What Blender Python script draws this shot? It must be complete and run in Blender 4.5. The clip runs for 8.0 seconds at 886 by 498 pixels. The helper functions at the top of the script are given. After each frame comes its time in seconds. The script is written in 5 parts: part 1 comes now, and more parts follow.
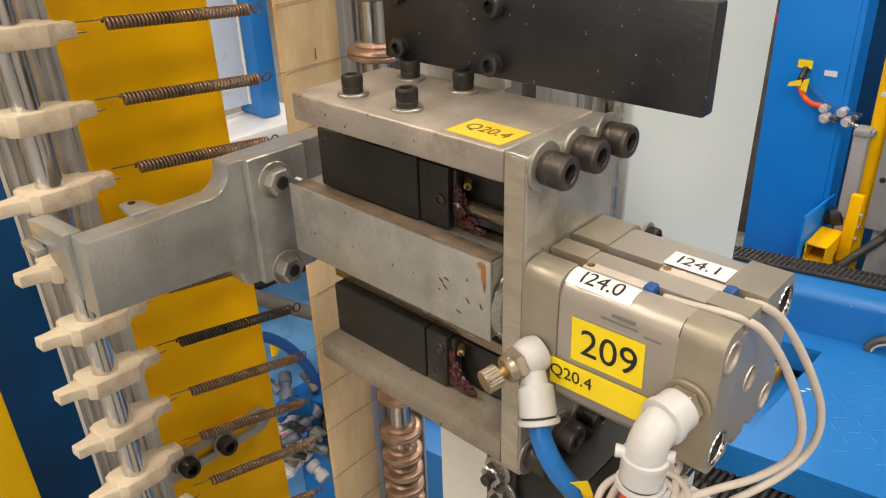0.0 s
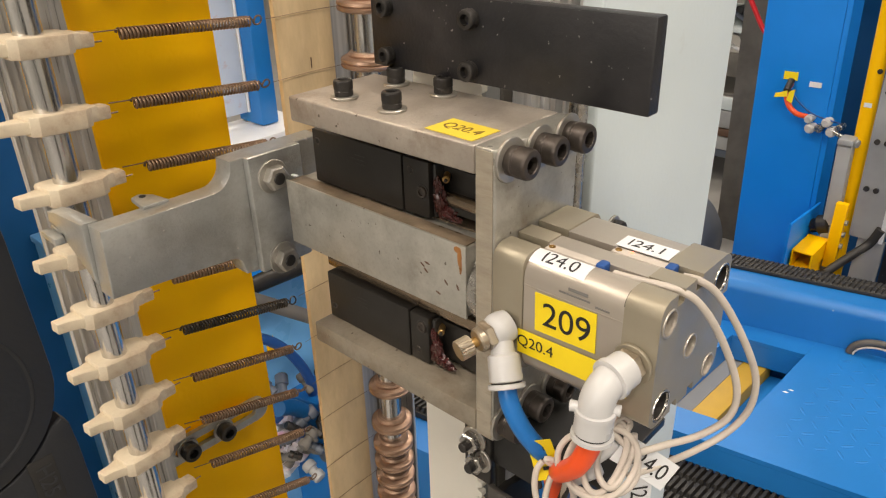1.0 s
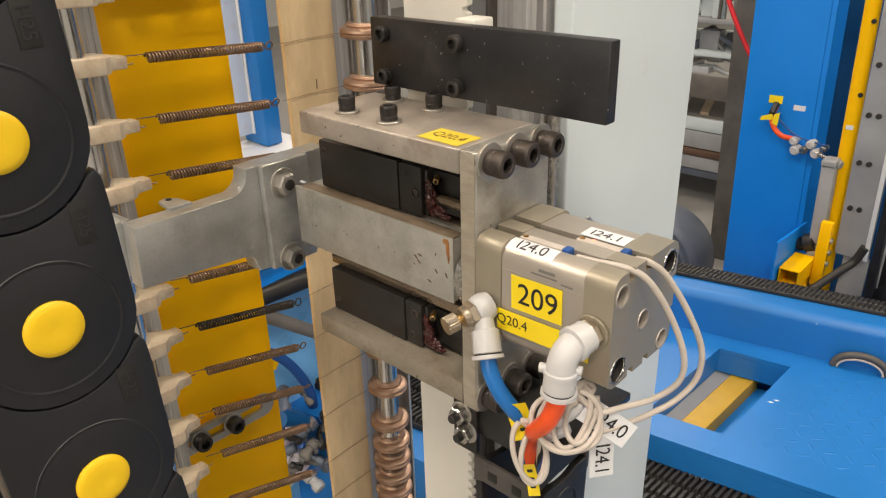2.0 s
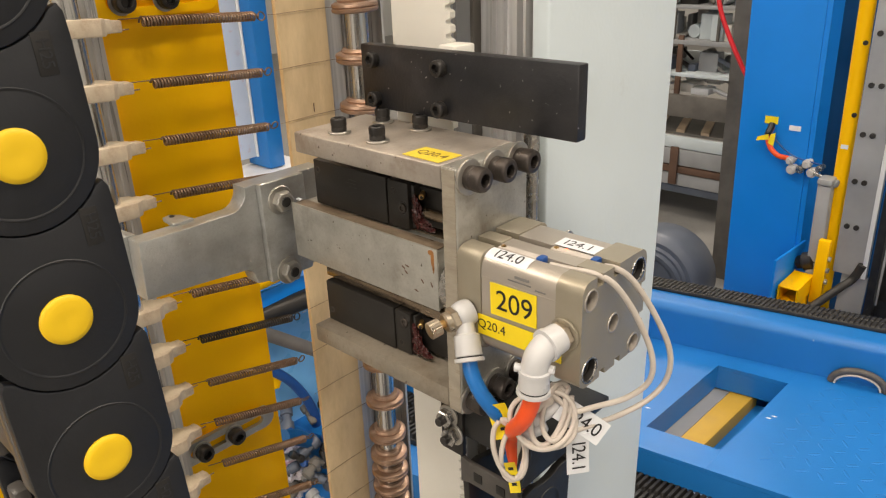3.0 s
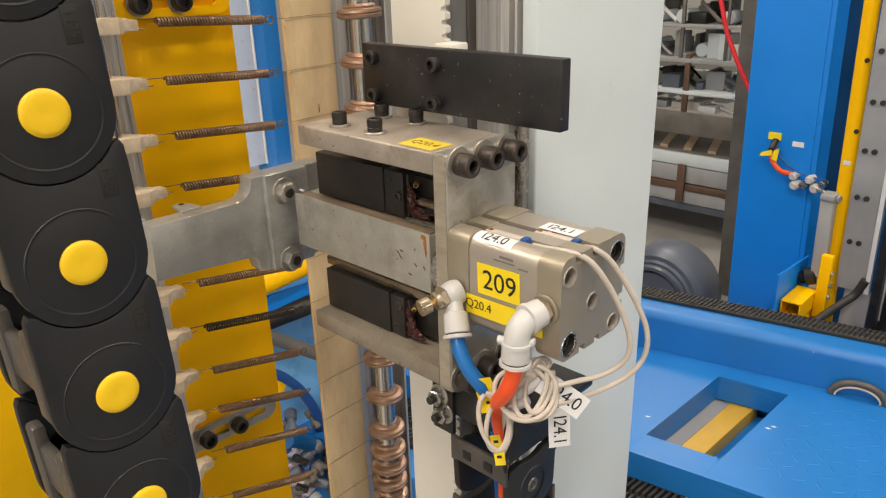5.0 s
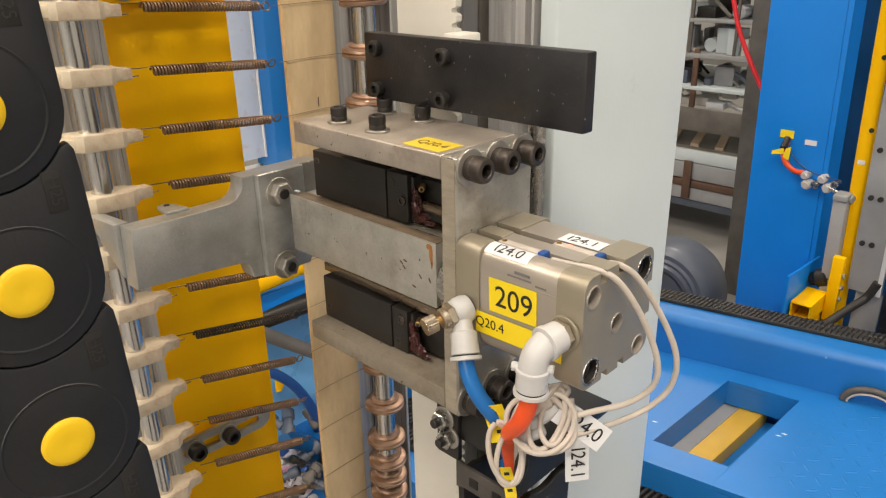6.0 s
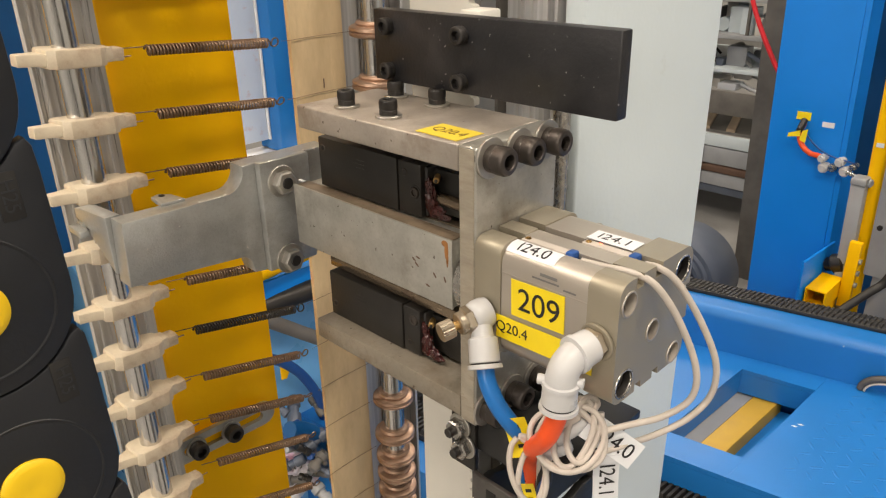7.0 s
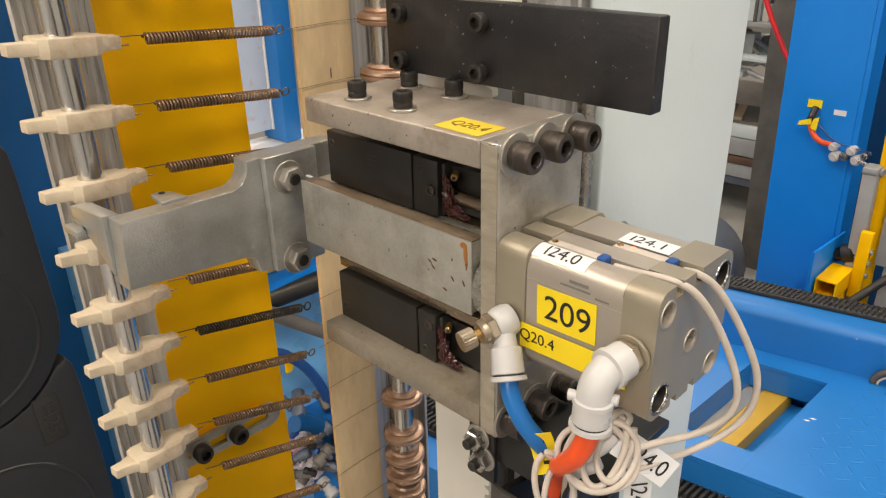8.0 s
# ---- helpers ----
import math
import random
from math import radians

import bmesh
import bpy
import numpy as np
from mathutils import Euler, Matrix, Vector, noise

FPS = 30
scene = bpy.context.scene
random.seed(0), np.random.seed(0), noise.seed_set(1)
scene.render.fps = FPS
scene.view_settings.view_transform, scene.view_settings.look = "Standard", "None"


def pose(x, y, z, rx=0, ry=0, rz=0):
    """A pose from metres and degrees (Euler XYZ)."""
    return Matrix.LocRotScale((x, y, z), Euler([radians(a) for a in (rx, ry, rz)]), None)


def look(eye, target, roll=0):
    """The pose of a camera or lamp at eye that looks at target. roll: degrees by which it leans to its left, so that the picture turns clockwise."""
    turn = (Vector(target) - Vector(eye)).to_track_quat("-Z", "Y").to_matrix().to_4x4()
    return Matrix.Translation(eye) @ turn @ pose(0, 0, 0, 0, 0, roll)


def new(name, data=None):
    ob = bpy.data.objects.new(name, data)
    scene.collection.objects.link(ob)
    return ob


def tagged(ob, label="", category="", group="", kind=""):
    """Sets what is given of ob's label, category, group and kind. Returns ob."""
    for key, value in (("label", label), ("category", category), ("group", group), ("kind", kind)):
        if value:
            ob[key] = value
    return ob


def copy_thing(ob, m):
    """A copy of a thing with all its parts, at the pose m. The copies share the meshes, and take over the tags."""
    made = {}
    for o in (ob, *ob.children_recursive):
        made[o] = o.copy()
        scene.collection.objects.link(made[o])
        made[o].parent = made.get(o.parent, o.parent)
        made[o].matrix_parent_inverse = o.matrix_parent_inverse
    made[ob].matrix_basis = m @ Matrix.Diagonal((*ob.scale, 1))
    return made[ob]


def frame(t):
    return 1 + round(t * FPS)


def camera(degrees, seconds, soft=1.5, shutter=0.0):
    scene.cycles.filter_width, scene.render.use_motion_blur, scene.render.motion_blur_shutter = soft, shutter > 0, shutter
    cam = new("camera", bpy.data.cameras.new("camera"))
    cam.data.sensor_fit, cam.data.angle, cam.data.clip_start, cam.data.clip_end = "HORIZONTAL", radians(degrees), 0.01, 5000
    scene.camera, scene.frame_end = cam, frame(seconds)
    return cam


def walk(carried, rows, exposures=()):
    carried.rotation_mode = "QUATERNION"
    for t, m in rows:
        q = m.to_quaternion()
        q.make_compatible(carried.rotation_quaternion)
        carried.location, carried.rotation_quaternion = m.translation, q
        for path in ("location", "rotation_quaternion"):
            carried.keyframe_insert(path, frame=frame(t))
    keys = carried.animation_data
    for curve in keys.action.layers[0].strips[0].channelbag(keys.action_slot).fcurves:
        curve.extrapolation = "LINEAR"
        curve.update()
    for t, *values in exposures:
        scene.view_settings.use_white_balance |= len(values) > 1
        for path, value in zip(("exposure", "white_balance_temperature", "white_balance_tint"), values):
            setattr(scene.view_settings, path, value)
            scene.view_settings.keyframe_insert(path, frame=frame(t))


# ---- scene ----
cam = camera(62.01, 8.0, soft=1.2)
PATH = [
    (0.0, (0.01738, 0.01572, 1.29291), (0.79044, 0.74525, 0.73597), -1.740),
    (0.5, (0.01167, 0.00268, 1.29526), (0.78863, 0.73148, 0.74283), -1.601),
    (1.0, (-0.00337, -0.01359, 1.29884), (0.77893, 0.71794, 0.75765), -1.525),
    (2.5, (-0.04653, -0.06607, 1.30834), (0.75515, 0.68335, 0.82287), -1.783),
    (3.0, (-0.04829, -0.07599, 1.30962), (0.7541, 0.68255, 0.83973), -2.109),
    (3.5, (-0.05561, -0.08785, 1.31006), (0.74527, 0.67917, 0.85149), -2.391),
    (4.0, (-0.059, -0.10231, 1.30765), (0.74088, 0.67081, 0.85769), -2.394),
    (4.5, (-0.06659, -0.10868, 1.30422), (0.73435, 0.6673, 0.8611), -2.099),
    (6.0, (-0.03704, -0.0735, 1.29618), (0.75822, 0.70225, 0.84256), -1.038),
    (6.5, (-0.02225, -0.06169, 1.29424), (0.76573, 0.71334, 0.82688), -1.016),
    (7.0, (-0.01816, -0.04797, 1.2917), (0.76164, 0.72619, 0.80943), -1.083),
    (7.5, (-0.0126, -0.03911, 1.29058), (0.76088, 0.73336, 0.79558), -1.160),
    (8.0, (-0.00729, -0.02686, 1.28895), (0.76414, 0.74426, 0.78866), -1.232),
]
walk(cam, [(t, look(eye, target, roll)) for t, eye, target, roll in PATH])

# ---- light ----
world = bpy.data.worlds.new("world")
scene.world = world
world.use_nodes = True
nt = world.node_tree
sky = nt.nodes.new("ShaderNodeTexSky")
sky.sky_type, sky.sun_disc = "NISHITA", False
sky.sun_elevation, sky.sun_rotation = radians(50), radians(200)
nt.links.new(sky.outputs[0], nt.nodes["Background"].inputs[0])
nt.nodes["Background"].inputs[1].default_value = 0.08
scene.view_settings.exposure = 0.0


def lamp(name, x, y, z, w, d, power, color, target=None):
    data = bpy.data.lights.new(name, "AREA")
    data.shape, data.size, data.size_y, data.energy, data.color = "RECTANGLE", w, d, power, color
    ob = new(name, data)
    ob.matrix_world = look((x, y, z), target or (x, y + 0.001, z - 1))
    return ob


WARM, COOL = (1.0, 0.872, 0.728), (1.0, 0.908, 0.815)
for k, (lx, ly) in enumerate([(-1.6, -1.2), (-1.6, 2.2), (1.4, -1.2), (1.4, 2.2), (4.4, -1.2), (4.4, 2.2)]):
    lamp("hall_lamp", lx, ly, 4.4, 1.5, 0.35, 78 if lx == 1.4 else 106, WARM)
# Unseen area fills added from west and south; the walls hold no windows.
lamp("side_fill", -4.9, -0.5, 2.6, 4.0, 2.0, 190, COOL, (0.2, 0.2, 1.0))
lamp("side_fill", 0.5, -4.9, 2.8, 5.0, 2.0, 42, COOL, (0.3, 0.3, 1.0))

# ---- materials ----


def rgba(c):
    return (c[0], c[1], c[2], 1.0)


def material(name, base, rough=0.5, metal=0.0, vary=0.12, scale=30.0, fine=400.0, bump=0.05, stain=None, stain_amount=0.0,
             stain_scale=18.0, speck=None, speck_amount=0.0, speck_scale=160.0, rough_vary=0.12, coat=0.0, stretch=(1, 1, 1), per_object=0.0, spec=0.5, grime=None, grime_amount=0.5, grime_scale=60.0):
    """A surface with colour variation at two scales, optional stains and specks, and fine relief."""
    m = bpy.data.materials.new(name)
    m.use_nodes = True
    t = m.node_tree
    n, ln = t.nodes, t.links
    b = n["Principled BSDF"]
    b.inputs["Metallic"].default_value = metal
    b.inputs["Coat Weight"].default_value = coat
    b.inputs["Specular IOR Level"].default_value = spec
    co = n.new("ShaderNodeTexCoord")
    mp = n.new("ShaderNodeMapping")
    mp.inputs["Scale"].default_value = stretch
    ln.new(co.outputs["Object"], mp.inputs[0])

    def noise_tex(s, detail, rough_n=0.55):
        q = n.new("ShaderNodeTexNoise")
        q.inputs["Scale"].default_value, q.inputs["Detail"].default_value, q.inputs["Roughness"].default_value = s, detail, rough_n
        ln.new(mp.outputs[0], q.inputs["Vector"])
        return q.outputs["Fac"]

    def remap(src, lo, hi, a, c):
        q = n.new("ShaderNodeMapRange")
        for k, v in zip(("From Min", "From Max", "To Min", "To Max"), (lo, hi, a, c)):
            q.inputs[k].default_value = v
        ln.new(src, q.inputs[0])
        return q.outputs[0]

    def blend(fac, a, c):
        q = n.new("ShaderNodeMix")
        q.data_type = "RGBA"
        ln.new(fac, q.inputs["Factor"])
        for src, sock in ((a, q.inputs[6]), (c, q.inputs[7])):
            if isinstance(src, tuple):
                sock.default_value = src
            else:
                ln.new(src, sock)
        return q.outputs[2]

    big, small = noise_tex(scale, 4), noise_tex(fine, 3)
    lo = rgba([c * (1 - vary) for c in base])
    hi = rgba([min(1, c * (1 + vary)) for c in base])
    col = blend(remap(big, 0.3, 0.7, 0, 1), lo, hi)
    if per_object:
        info = n.new("ShaderNodeObjectInfo")
        col = blend(remap(info.outputs["Random"], 0, 1, 0, per_object), col, rgba([c * 0.55 for c in base]))
    if grime:
        cloud = n.new("ShaderNodeMath")
        cloud.operation = "MULTIPLY"
        ln.new(remap(noise_tex(grime_scale, 6, 0.62), 0.38, 0.70, 0, 1), cloud.inputs[0])
        ln.new(remap(noise_tex(grime_scale * 0.22, 3, 0.5), 0.35, 0.62, 0.15, 1), cloud.inputs[1])
        col = blend(remap(cloud.outputs[0], 0, 1, 0, grime_amount), col, rgba(grime))
        col = blend(remap(noise_tex(grime_scale * 7, 4, 0.7), 0.50, 0.75, 0, grime_amount * 0.3), col, rgba([c * 0.6 for c in grime]))
    if stain:
        col = blend(remap(noise_tex(stain_scale, 6, 0.65), 0.72 - 0.3 * stain_amount, 0.86 - 0.2 * stain_amount, 0, 0.8), col, rgba(stain))
    if speck:
        col = blend(remap(noise_tex(speck_scale, 2, 0.5), 0.8 - 0.2 * speck_amount, 0.84 - 0.2 * speck_amount, 0, 0.85), col, rgba(speck))
    ln.new(col, b.inputs["Base Color"])
    ln.new(remap(big, 0.25, 0.75, max(0.03, rough - rough_vary), min(1, rough + rough_vary)), b.inputs["Roughness"])
    if bump:
        bp = n.new("ShaderNodeBump")
        bp.inputs["Strength"].default_value, bp.inputs["Distance"].default_value = bump, 0.002
        ln.new(small, bp.inputs["Height"])
        ln.new(bp.outputs[0], b.inputs["Normal"])
    return m


STEEL = material("zinc_steel", (0.505, 0.495, 0.450), 0.36, 0.62, 0.16, 26, 700, 0.12, (0.22, 0.165, 0.11), 0.35, 20, (0.10, 0.08, 0.06), 0.42, 320, grime=(0.20, 0.17, 0.135), grime_amount=0.6, grime_scale=75)
STEEL_TOP = material("dusty_steel", (0.44, 0.395, 0.345), 0.44, 0.45, 0.18, 22, 700, 0.15, (0.22, 0.16, 0.105), 0.5, 15, (0.10, 0.08, 0.06), 0.38, 300, grime=(0.235, 0.185, 0.145), grime_amount=0.62, grime_scale=60)
# Bottom plate: oil stains, and a darker base that holds the shade there.
STEEL_OILY_SHADED = material("oily_shaded_steel", (0.34, 0.30, 0.24), 0.36, 0.4, 0.2, 24, 700, 0.12, (0.15, 0.10, 0.06), 0.6, 16, (0.08, 0.05, 0.035), 0.40, 300, grime=(0.15, 0.105, 0.065), grime_amount=0.75, grime_scale=45)
STEEL_ARM = material("plated_steel", (0.455, 0.465, 0.45), 0.36, 0.60, 0.2, 24, 900, 0.12, (0.27, 0.245, 0.21), 0.35, 28, (0.60, 0.57, 0.52), 0.42, 240, grime=(0.23, 0.205, 0.175), grime_amount=0.6, grime_scale=70)
SAWN = material("sawn_edge", (0.43, 0.385, 0.31), 0.5, 0.4, 0.16, 60, 900, 0.22, (0.19, 0.14, 0.085), 0.4, 60, stretch=(1, 0.5, 2.2), grime=(0.20, 0.15, 0.10), grime_amount=0.5, grime_scale=80)
BLACK_STEEL = material("black_oxide", (0.022, 0.020, 0.018), 0.42, 0.25, 0.3, 40, 700, 0.05, (0.05, 0.045, 0.035), 0.25, 30)
BLACK_PAINT = material("black_paint", (0.0105, 0.0108, 0.0132), 0.44, 0.0, 0.3, 25, 500, 0.1, (0.036, 0.034, 0.036), 0.5, 24, (0.26, 0.25, 0.24), 0.40, 300, grime=(0.036, 0.033, 0.034), grime_amount=0.5, grime_scale=50)
BOLT = material("bolt_black", (0.045, 0.042, 0.040), 0.45, 0.55, 0.3, 120, 900, 0.08, (0.09, 0.07, 0.05), 0.3, 90)
BOLT_BROWN = material("bolt_bronzed", (0.070, 0.059, 0.052), 0.42, 0.6, 0.3, 120, 900, 0.08, (0.06, 0.045, 0.035), 0.3, 90)
WASHER = material("washer_zinc", (0.46, 0.44, 0.40), 0.38, 0.8, 0.15, 120, 900, 0.04, (0.25, 0.2, 0.15), 0.2, 90)
ANODISED = material("anodised_aluminium", (0.33, 0.295, 0.225), 0.40, 0.45, 0.06, 60, 1500, 0.05)
BARREL = material("barrel_aluminium", (0.42, 0.38, 0.33), 0.36, 0.5, 0.05, 60, 1200, 0.04, stretch=(1, 0.1, 1))
SCREW = material("steel_screw", (0.45, 0.43, 0.40), 0.25, 0.9, 0.2, 200, 900, 0.03)
# Near black: painted shade of holes and slots, also seams and dark wires.
DARK = material("dark_hollow", (0.01, 0.009, 0.008), 0.6)
STICKER_Y = material("yellow_sticker", (0.86, 0.66, 0.01), 0.35, 0, 0.04, 50, 300, 0.02)
STICKER_W = material("white_sticker", (0.70, 0.715, 0.74), 0.38, 0, 0.03, 50, 300, 0.02)
INK = material("black_ink", (0.012, 0.012, 0.014), 0.45)
INK_GREY = material("grey_ink", (0.16, 0.155, 0.15), 0.5)
WHITE_PL = material("white_plastic", (0.525, 0.525, 0.53), 0.36, 0, 0.05, 60, 700, 0.03, (0.50, 0.46, 0.39), 0.15, 60)
BRASS = material("brass", (0.50, 0.32, 0.12), 0.32, 0.9, 0.2, 150, 900, 0.05)
NICKEL = material("nickel_nut", (0.42, 0.36, 0.28), 0.34, 0.85, 0.15, 150, 900, 0.05)
HOSE_BLUE = material("blue_hose", (0.01, 0.15, 0.48), 0.35, 0, 0.1, 60, 300, 0.02)
HOSE_ORANGE = material("orange_hose", (0.85, 0.09, 0.015), 0.38, 0, 0.08, 60, 300, 0.02)
CABLE = material("beige_cable", (0.50, 0.45, 0.40), 0.5, 0, 0.1, 90, 600, 0.03, (0.3, 0.26, 0.2), 0.2, 80)
CABLE_BLUE = material("blue_cable", (0.015, 0.07, 0.26), 0.45)
CABLE_RED = material("red_hose", (0.75, 0.02, 0.03), 0.4)
IVORY = material("ivory_plastic", (0.65, 0.565, 0.425), 0.42, 0, 0.1, 60, 500, 0.06, (0.30, 0.19, 0.12), 0.50, 55, per_object=0.12, grime=(0.34, 0.235, 0.16), grime_amount=0.6, grime_scale=48)
# The upright streaks in the rod's colour stand in for its banded reflections.
CHROME = material("ground_rod", (0.60, 0.59, 0.575), 0.17, 0.97, 0.22, 160, 900, 0.05, rough_vary=0.06, stretch=(1, 1, 0.03))
ALU_RAIL = material("guide_aluminium", (0.60, 0.60, 0.60), 0.38, 0.35, 0.22, 190, 900, 0.05, (0.42, 0.40, 0.38), 0.3, 60, stretch=(1, 1, 0.03))
# Upright light and dark streaks in this colour imitate reflections on the profile.
ALU = material("aluminium_profile", (0.51, 0.50, 0.485), 0.33, 0.5, 0.36, 170, 900, 0.05, (0.36, 0.33, 0.30), 0.35, 60, stretch=(1, 1, 0.03))
SPRING = material("spring_steel", (0.25, 0.165, 0.11), 0.42, 0.7, 0.25, 150, 800, 0.05, per_object=0.4)
SPRING_BLACK = material("blackened_spring", (0.035, 0.030, 0.027), 0.35, 0.5, 0.3, 150, 800, 0.05)
YELLOW = material("yellow_paint", (0.95, 0.525, 0.0005), 0.40, 0, 0.05, 9, 260, 0.10, (0.60, 0.31, 0.005), 0.12, 12, spec=0.14)
BLUE = material("blue_paint", (0.010, 0.154, 0.478), 0.39, 0, 0.1, 6, 240, 0.08, (0.02, 0.12, 0.38), 0.15, 9, (0.35, 0.45, 0.6), 0.02, 60)
# Brighter copy of the blue: stronger light on upright faces is put into it.
BLUE_LIT = material("lit_blue_paint", (0.004, 0.225, 0.78), 0.42, 0, 0.06, 5, 240, 0.06, (0.01, 0.14, 0.55), 0.12, 6)
BLUE_DARK = material("navy_paint", (0.004, 0.082, 0.245), 0.45, 0, 0.15, 8, 240, 0.06)
BEIGE = material("plywood", (0.66, 0.50, 0.29), 0.5, 0, 0.14, 20, 300, 0.06, (0.38, 0.26, 0.13), 0.70, 9, stretch=(1.6, 1, 0.45), grime=(0.34, 0.235, 0.13), grime_amount=0.35, grime_scale=30)
COPPER = material("copper", (0.44, 0.29, 0.205), 0.42, 0.65, 0.25, 90, 600, 0.06, (0.25, 0.13, 0.08), 0.3, 70, per_object=0.3)
CHAIN = material("chain_plastic", (0.0072, 0.0082, 0.0110), 0.46, 0, 0.15, 30, 500, 0.05, (0.022, 0.022, 0.025), 0.35, 26)
CHAIN_SMALL = material("small_chain_plastic", (0.014, 0.0135, 0.013), 0.50, 0, 0.2, 40, 500, 0.05, (0.035, 0.033, 0.030), 0.35, 40)
# A little lighter than the chain, for the letters of its size mark.
CHAIN_MARK = material("chain_mark_plastic", (0.016, 0.017, 0.020), 0.40, 0, 0.2, 60, 500, 0.04)
CHAIN_GREY = material("chain_bar_plastic", (0.065, 0.059, 0.054), 0.42, 0, 0.25, 50, 500, 0.05, (0.13, 0.115, 0.10), 0.35, 40)
CAP_Y = material("yellow_cap", (0.80, 0.52, 0.004), 0.50, 0, 0.04, 40, 300, 0.05)
PILLAR = material("dirty_grey_steel", (0.15, 0.14, 0.125), 0.6, 0.1, 0.25, 12, 200, 0.1)
POST = material("grey_paint", (0.625, 0.700, 0.732), 0.42, 0, 0.04, 8, 300, 0.06, (0.44, 0.45, 0.42), 0.15, 10)
NYLON = material("white_nylon", (0.82, 0.80, 0.73), 0.45, 0, 0.04, 15, 300, 0.04)
WHITE_SHEET = material("white_sheet", (0.54, 0.62, 0.74), 0.5, 0, 0.06, 12, 200, 0.03, (0.50, 0.34, 0.34), 0.45, 60)
RUBBER = material("black_rubber", (0.02, 0.019, 0.018), 0.55, 0, 0.25, 30, 300, 0.1)
RACK_GREY = material("rack_grey", (0.34, 0.35, 0.36), 0.5, 0.1, 0.15, 7, 200, 0.05)
RUST = material("rusty_steel", (0.13, 0.075, 0.05), 0.6, 0.2, 0.25, 12, 200, 0.1)
CONCRETE = material("concrete_floor", (0.27, 0.265, 0.255), 0.6, 0, 0.12, 2.5, 60, 0.08, (0.17, 0.165, 0.16), 0.3, 1.4)
WALL = material("wall_plaster", (0.55, 0.55, 0.53), 0.7, 0, 0.06, 1.5, 60, 0.05)
GREY_CAST = material("grey_motor_paint", (0.10, 0.118, 0.155), 0.4, 0.1, 0.12, 10, 200, 0.06)
OIL = material("oily_dirt", (0.19, 0.145, 0.10), 0.35, 0, 0.4, 60, 300, 0.1)
OILED = material("oiled_steel", (0.26, 0.20, 0.14), 0.22, 0.75, 0.3, 60, 400, 0.05, (0.12, 0.05, 0.03), 0.45, 90, stretch=(1, 0.2, 1))
# Yellow paint darkened: the shade down in the table well is in the colour.
SHADED_YELLOW = material("shaded_yellow_paint", (0.46, 0.285, 0.03), 0.5, 0, 0.12, 14, 260, 0.08, (0.36, 0.25, 0.08), 0.45, 16)
GREASE = material("red_grease", (0.050, 0.010, 0.009), 0.12, 0, 0.3, 90, 300, 0.15, rough_vary=0.1)
STICKER_OLD = material("worn_sticker", (0.70, 0.54, 0.05), 0.45, 0, 0.06, 50, 300, 0.04, (0.56, 0.42, 0.09), 0.4, 60)
INK_FADED = material("faded_ink", (0.17, 0.10, 0.025), 0.5)
# Blue paint paled so that strong light and sheen are in its colour.
BLUE_SHEEN = material("sheen_blue_paint", (0.16, 0.42, 0.76), 0.35, 0, 0.1, 12, 240, 0.05, (0.30, 0.40, 0.55), 0.4, 14)
RUST_DRIP = material("rust_drip", (0.27, 0.115, 0.03), 0.3, 0, 0.3, 90, 300, 0.05)
BOX_LIGHT = material("pale_carton", (0.60, 0.57, 0.52), 0.6, 0, 0.1, 10, 100, 0.05)
WOOD = material("pallet_wood", (0.42, 0.32, 0.22), 0.6, 0, 0.15, 10, 100, 0.1)
LED = material("red_light", (0.8, 0.1, 0.05), 0.4)
HOSE_GREY = material("dusty_hose", (0.075, 0.066, 0.058), 0.5, 0, 0.2, 60, 300, 0.05)
BAG = material("printed_film", (0.62, 0.58, 0.62), 0.25, 0, 0.2, 30, 300, 0.1, (0.55, 0.05, 0.16), 0.75, 22, (0.10, 0.10, 0.30), 0.45, 40)
LED.node_tree.nodes["Principled BSDF"].inputs["Emission Color"].default_value = (1, 0.15, 0.08, 1)
LED.node_tree.nodes["Principled BSDF"].inputs["Emission Strength"].default_value = 4.0

# ---- builders ----


def base_of(ob):
    p = Vector((0, 0, 0))
    while ob is not None:
        p += ob.location
        ob = ob.parent
    return p


def thing(name, at, label, category, group="", kind=""):
    ob = new(name)
    ob.location = at
    ob.empty_display_size = 0.01
    return tagged(ob, label, category, group, kind)


def finish(me, mat, smooth=None):
    me.materials.append(mat)
    if smooth is not None:
        me.shade_smooth()
        me.set_sharp_from_angle(angle=radians(smooth))


def part(name, bm, mat, parent, label="", smooth=35, kind=""):
    """Links a bmesh given in world metres as one mesh under its thing or part."""
    me = bpy.data.meshes.new(name)
    if parent is not None:
        bmesh.ops.translate(bm, verts=bm.verts, vec=-base_of(parent))
    bm.to_mesh(me)
    bm.free()
    finish(me, mat, smooth)
    ob = new(name, me)
    ob.parent = parent
    return tagged(ob, label, kind=kind)


def solo(name, bm, mat, at, label, category, group="", kind="", smooth=35):
    """A thing that is one mesh, with its origin at its base."""
    me = bpy.data.meshes.new(name)
    bmesh.ops.translate(bm, verts=bm.verts, vec=-Vector(at))
    bm.to_mesh(me)
    bm.free()
    finish(me, mat, smooth)
    ob = new(name, me)
    ob.location = at
    return tagged(ob, label, category, group, kind)


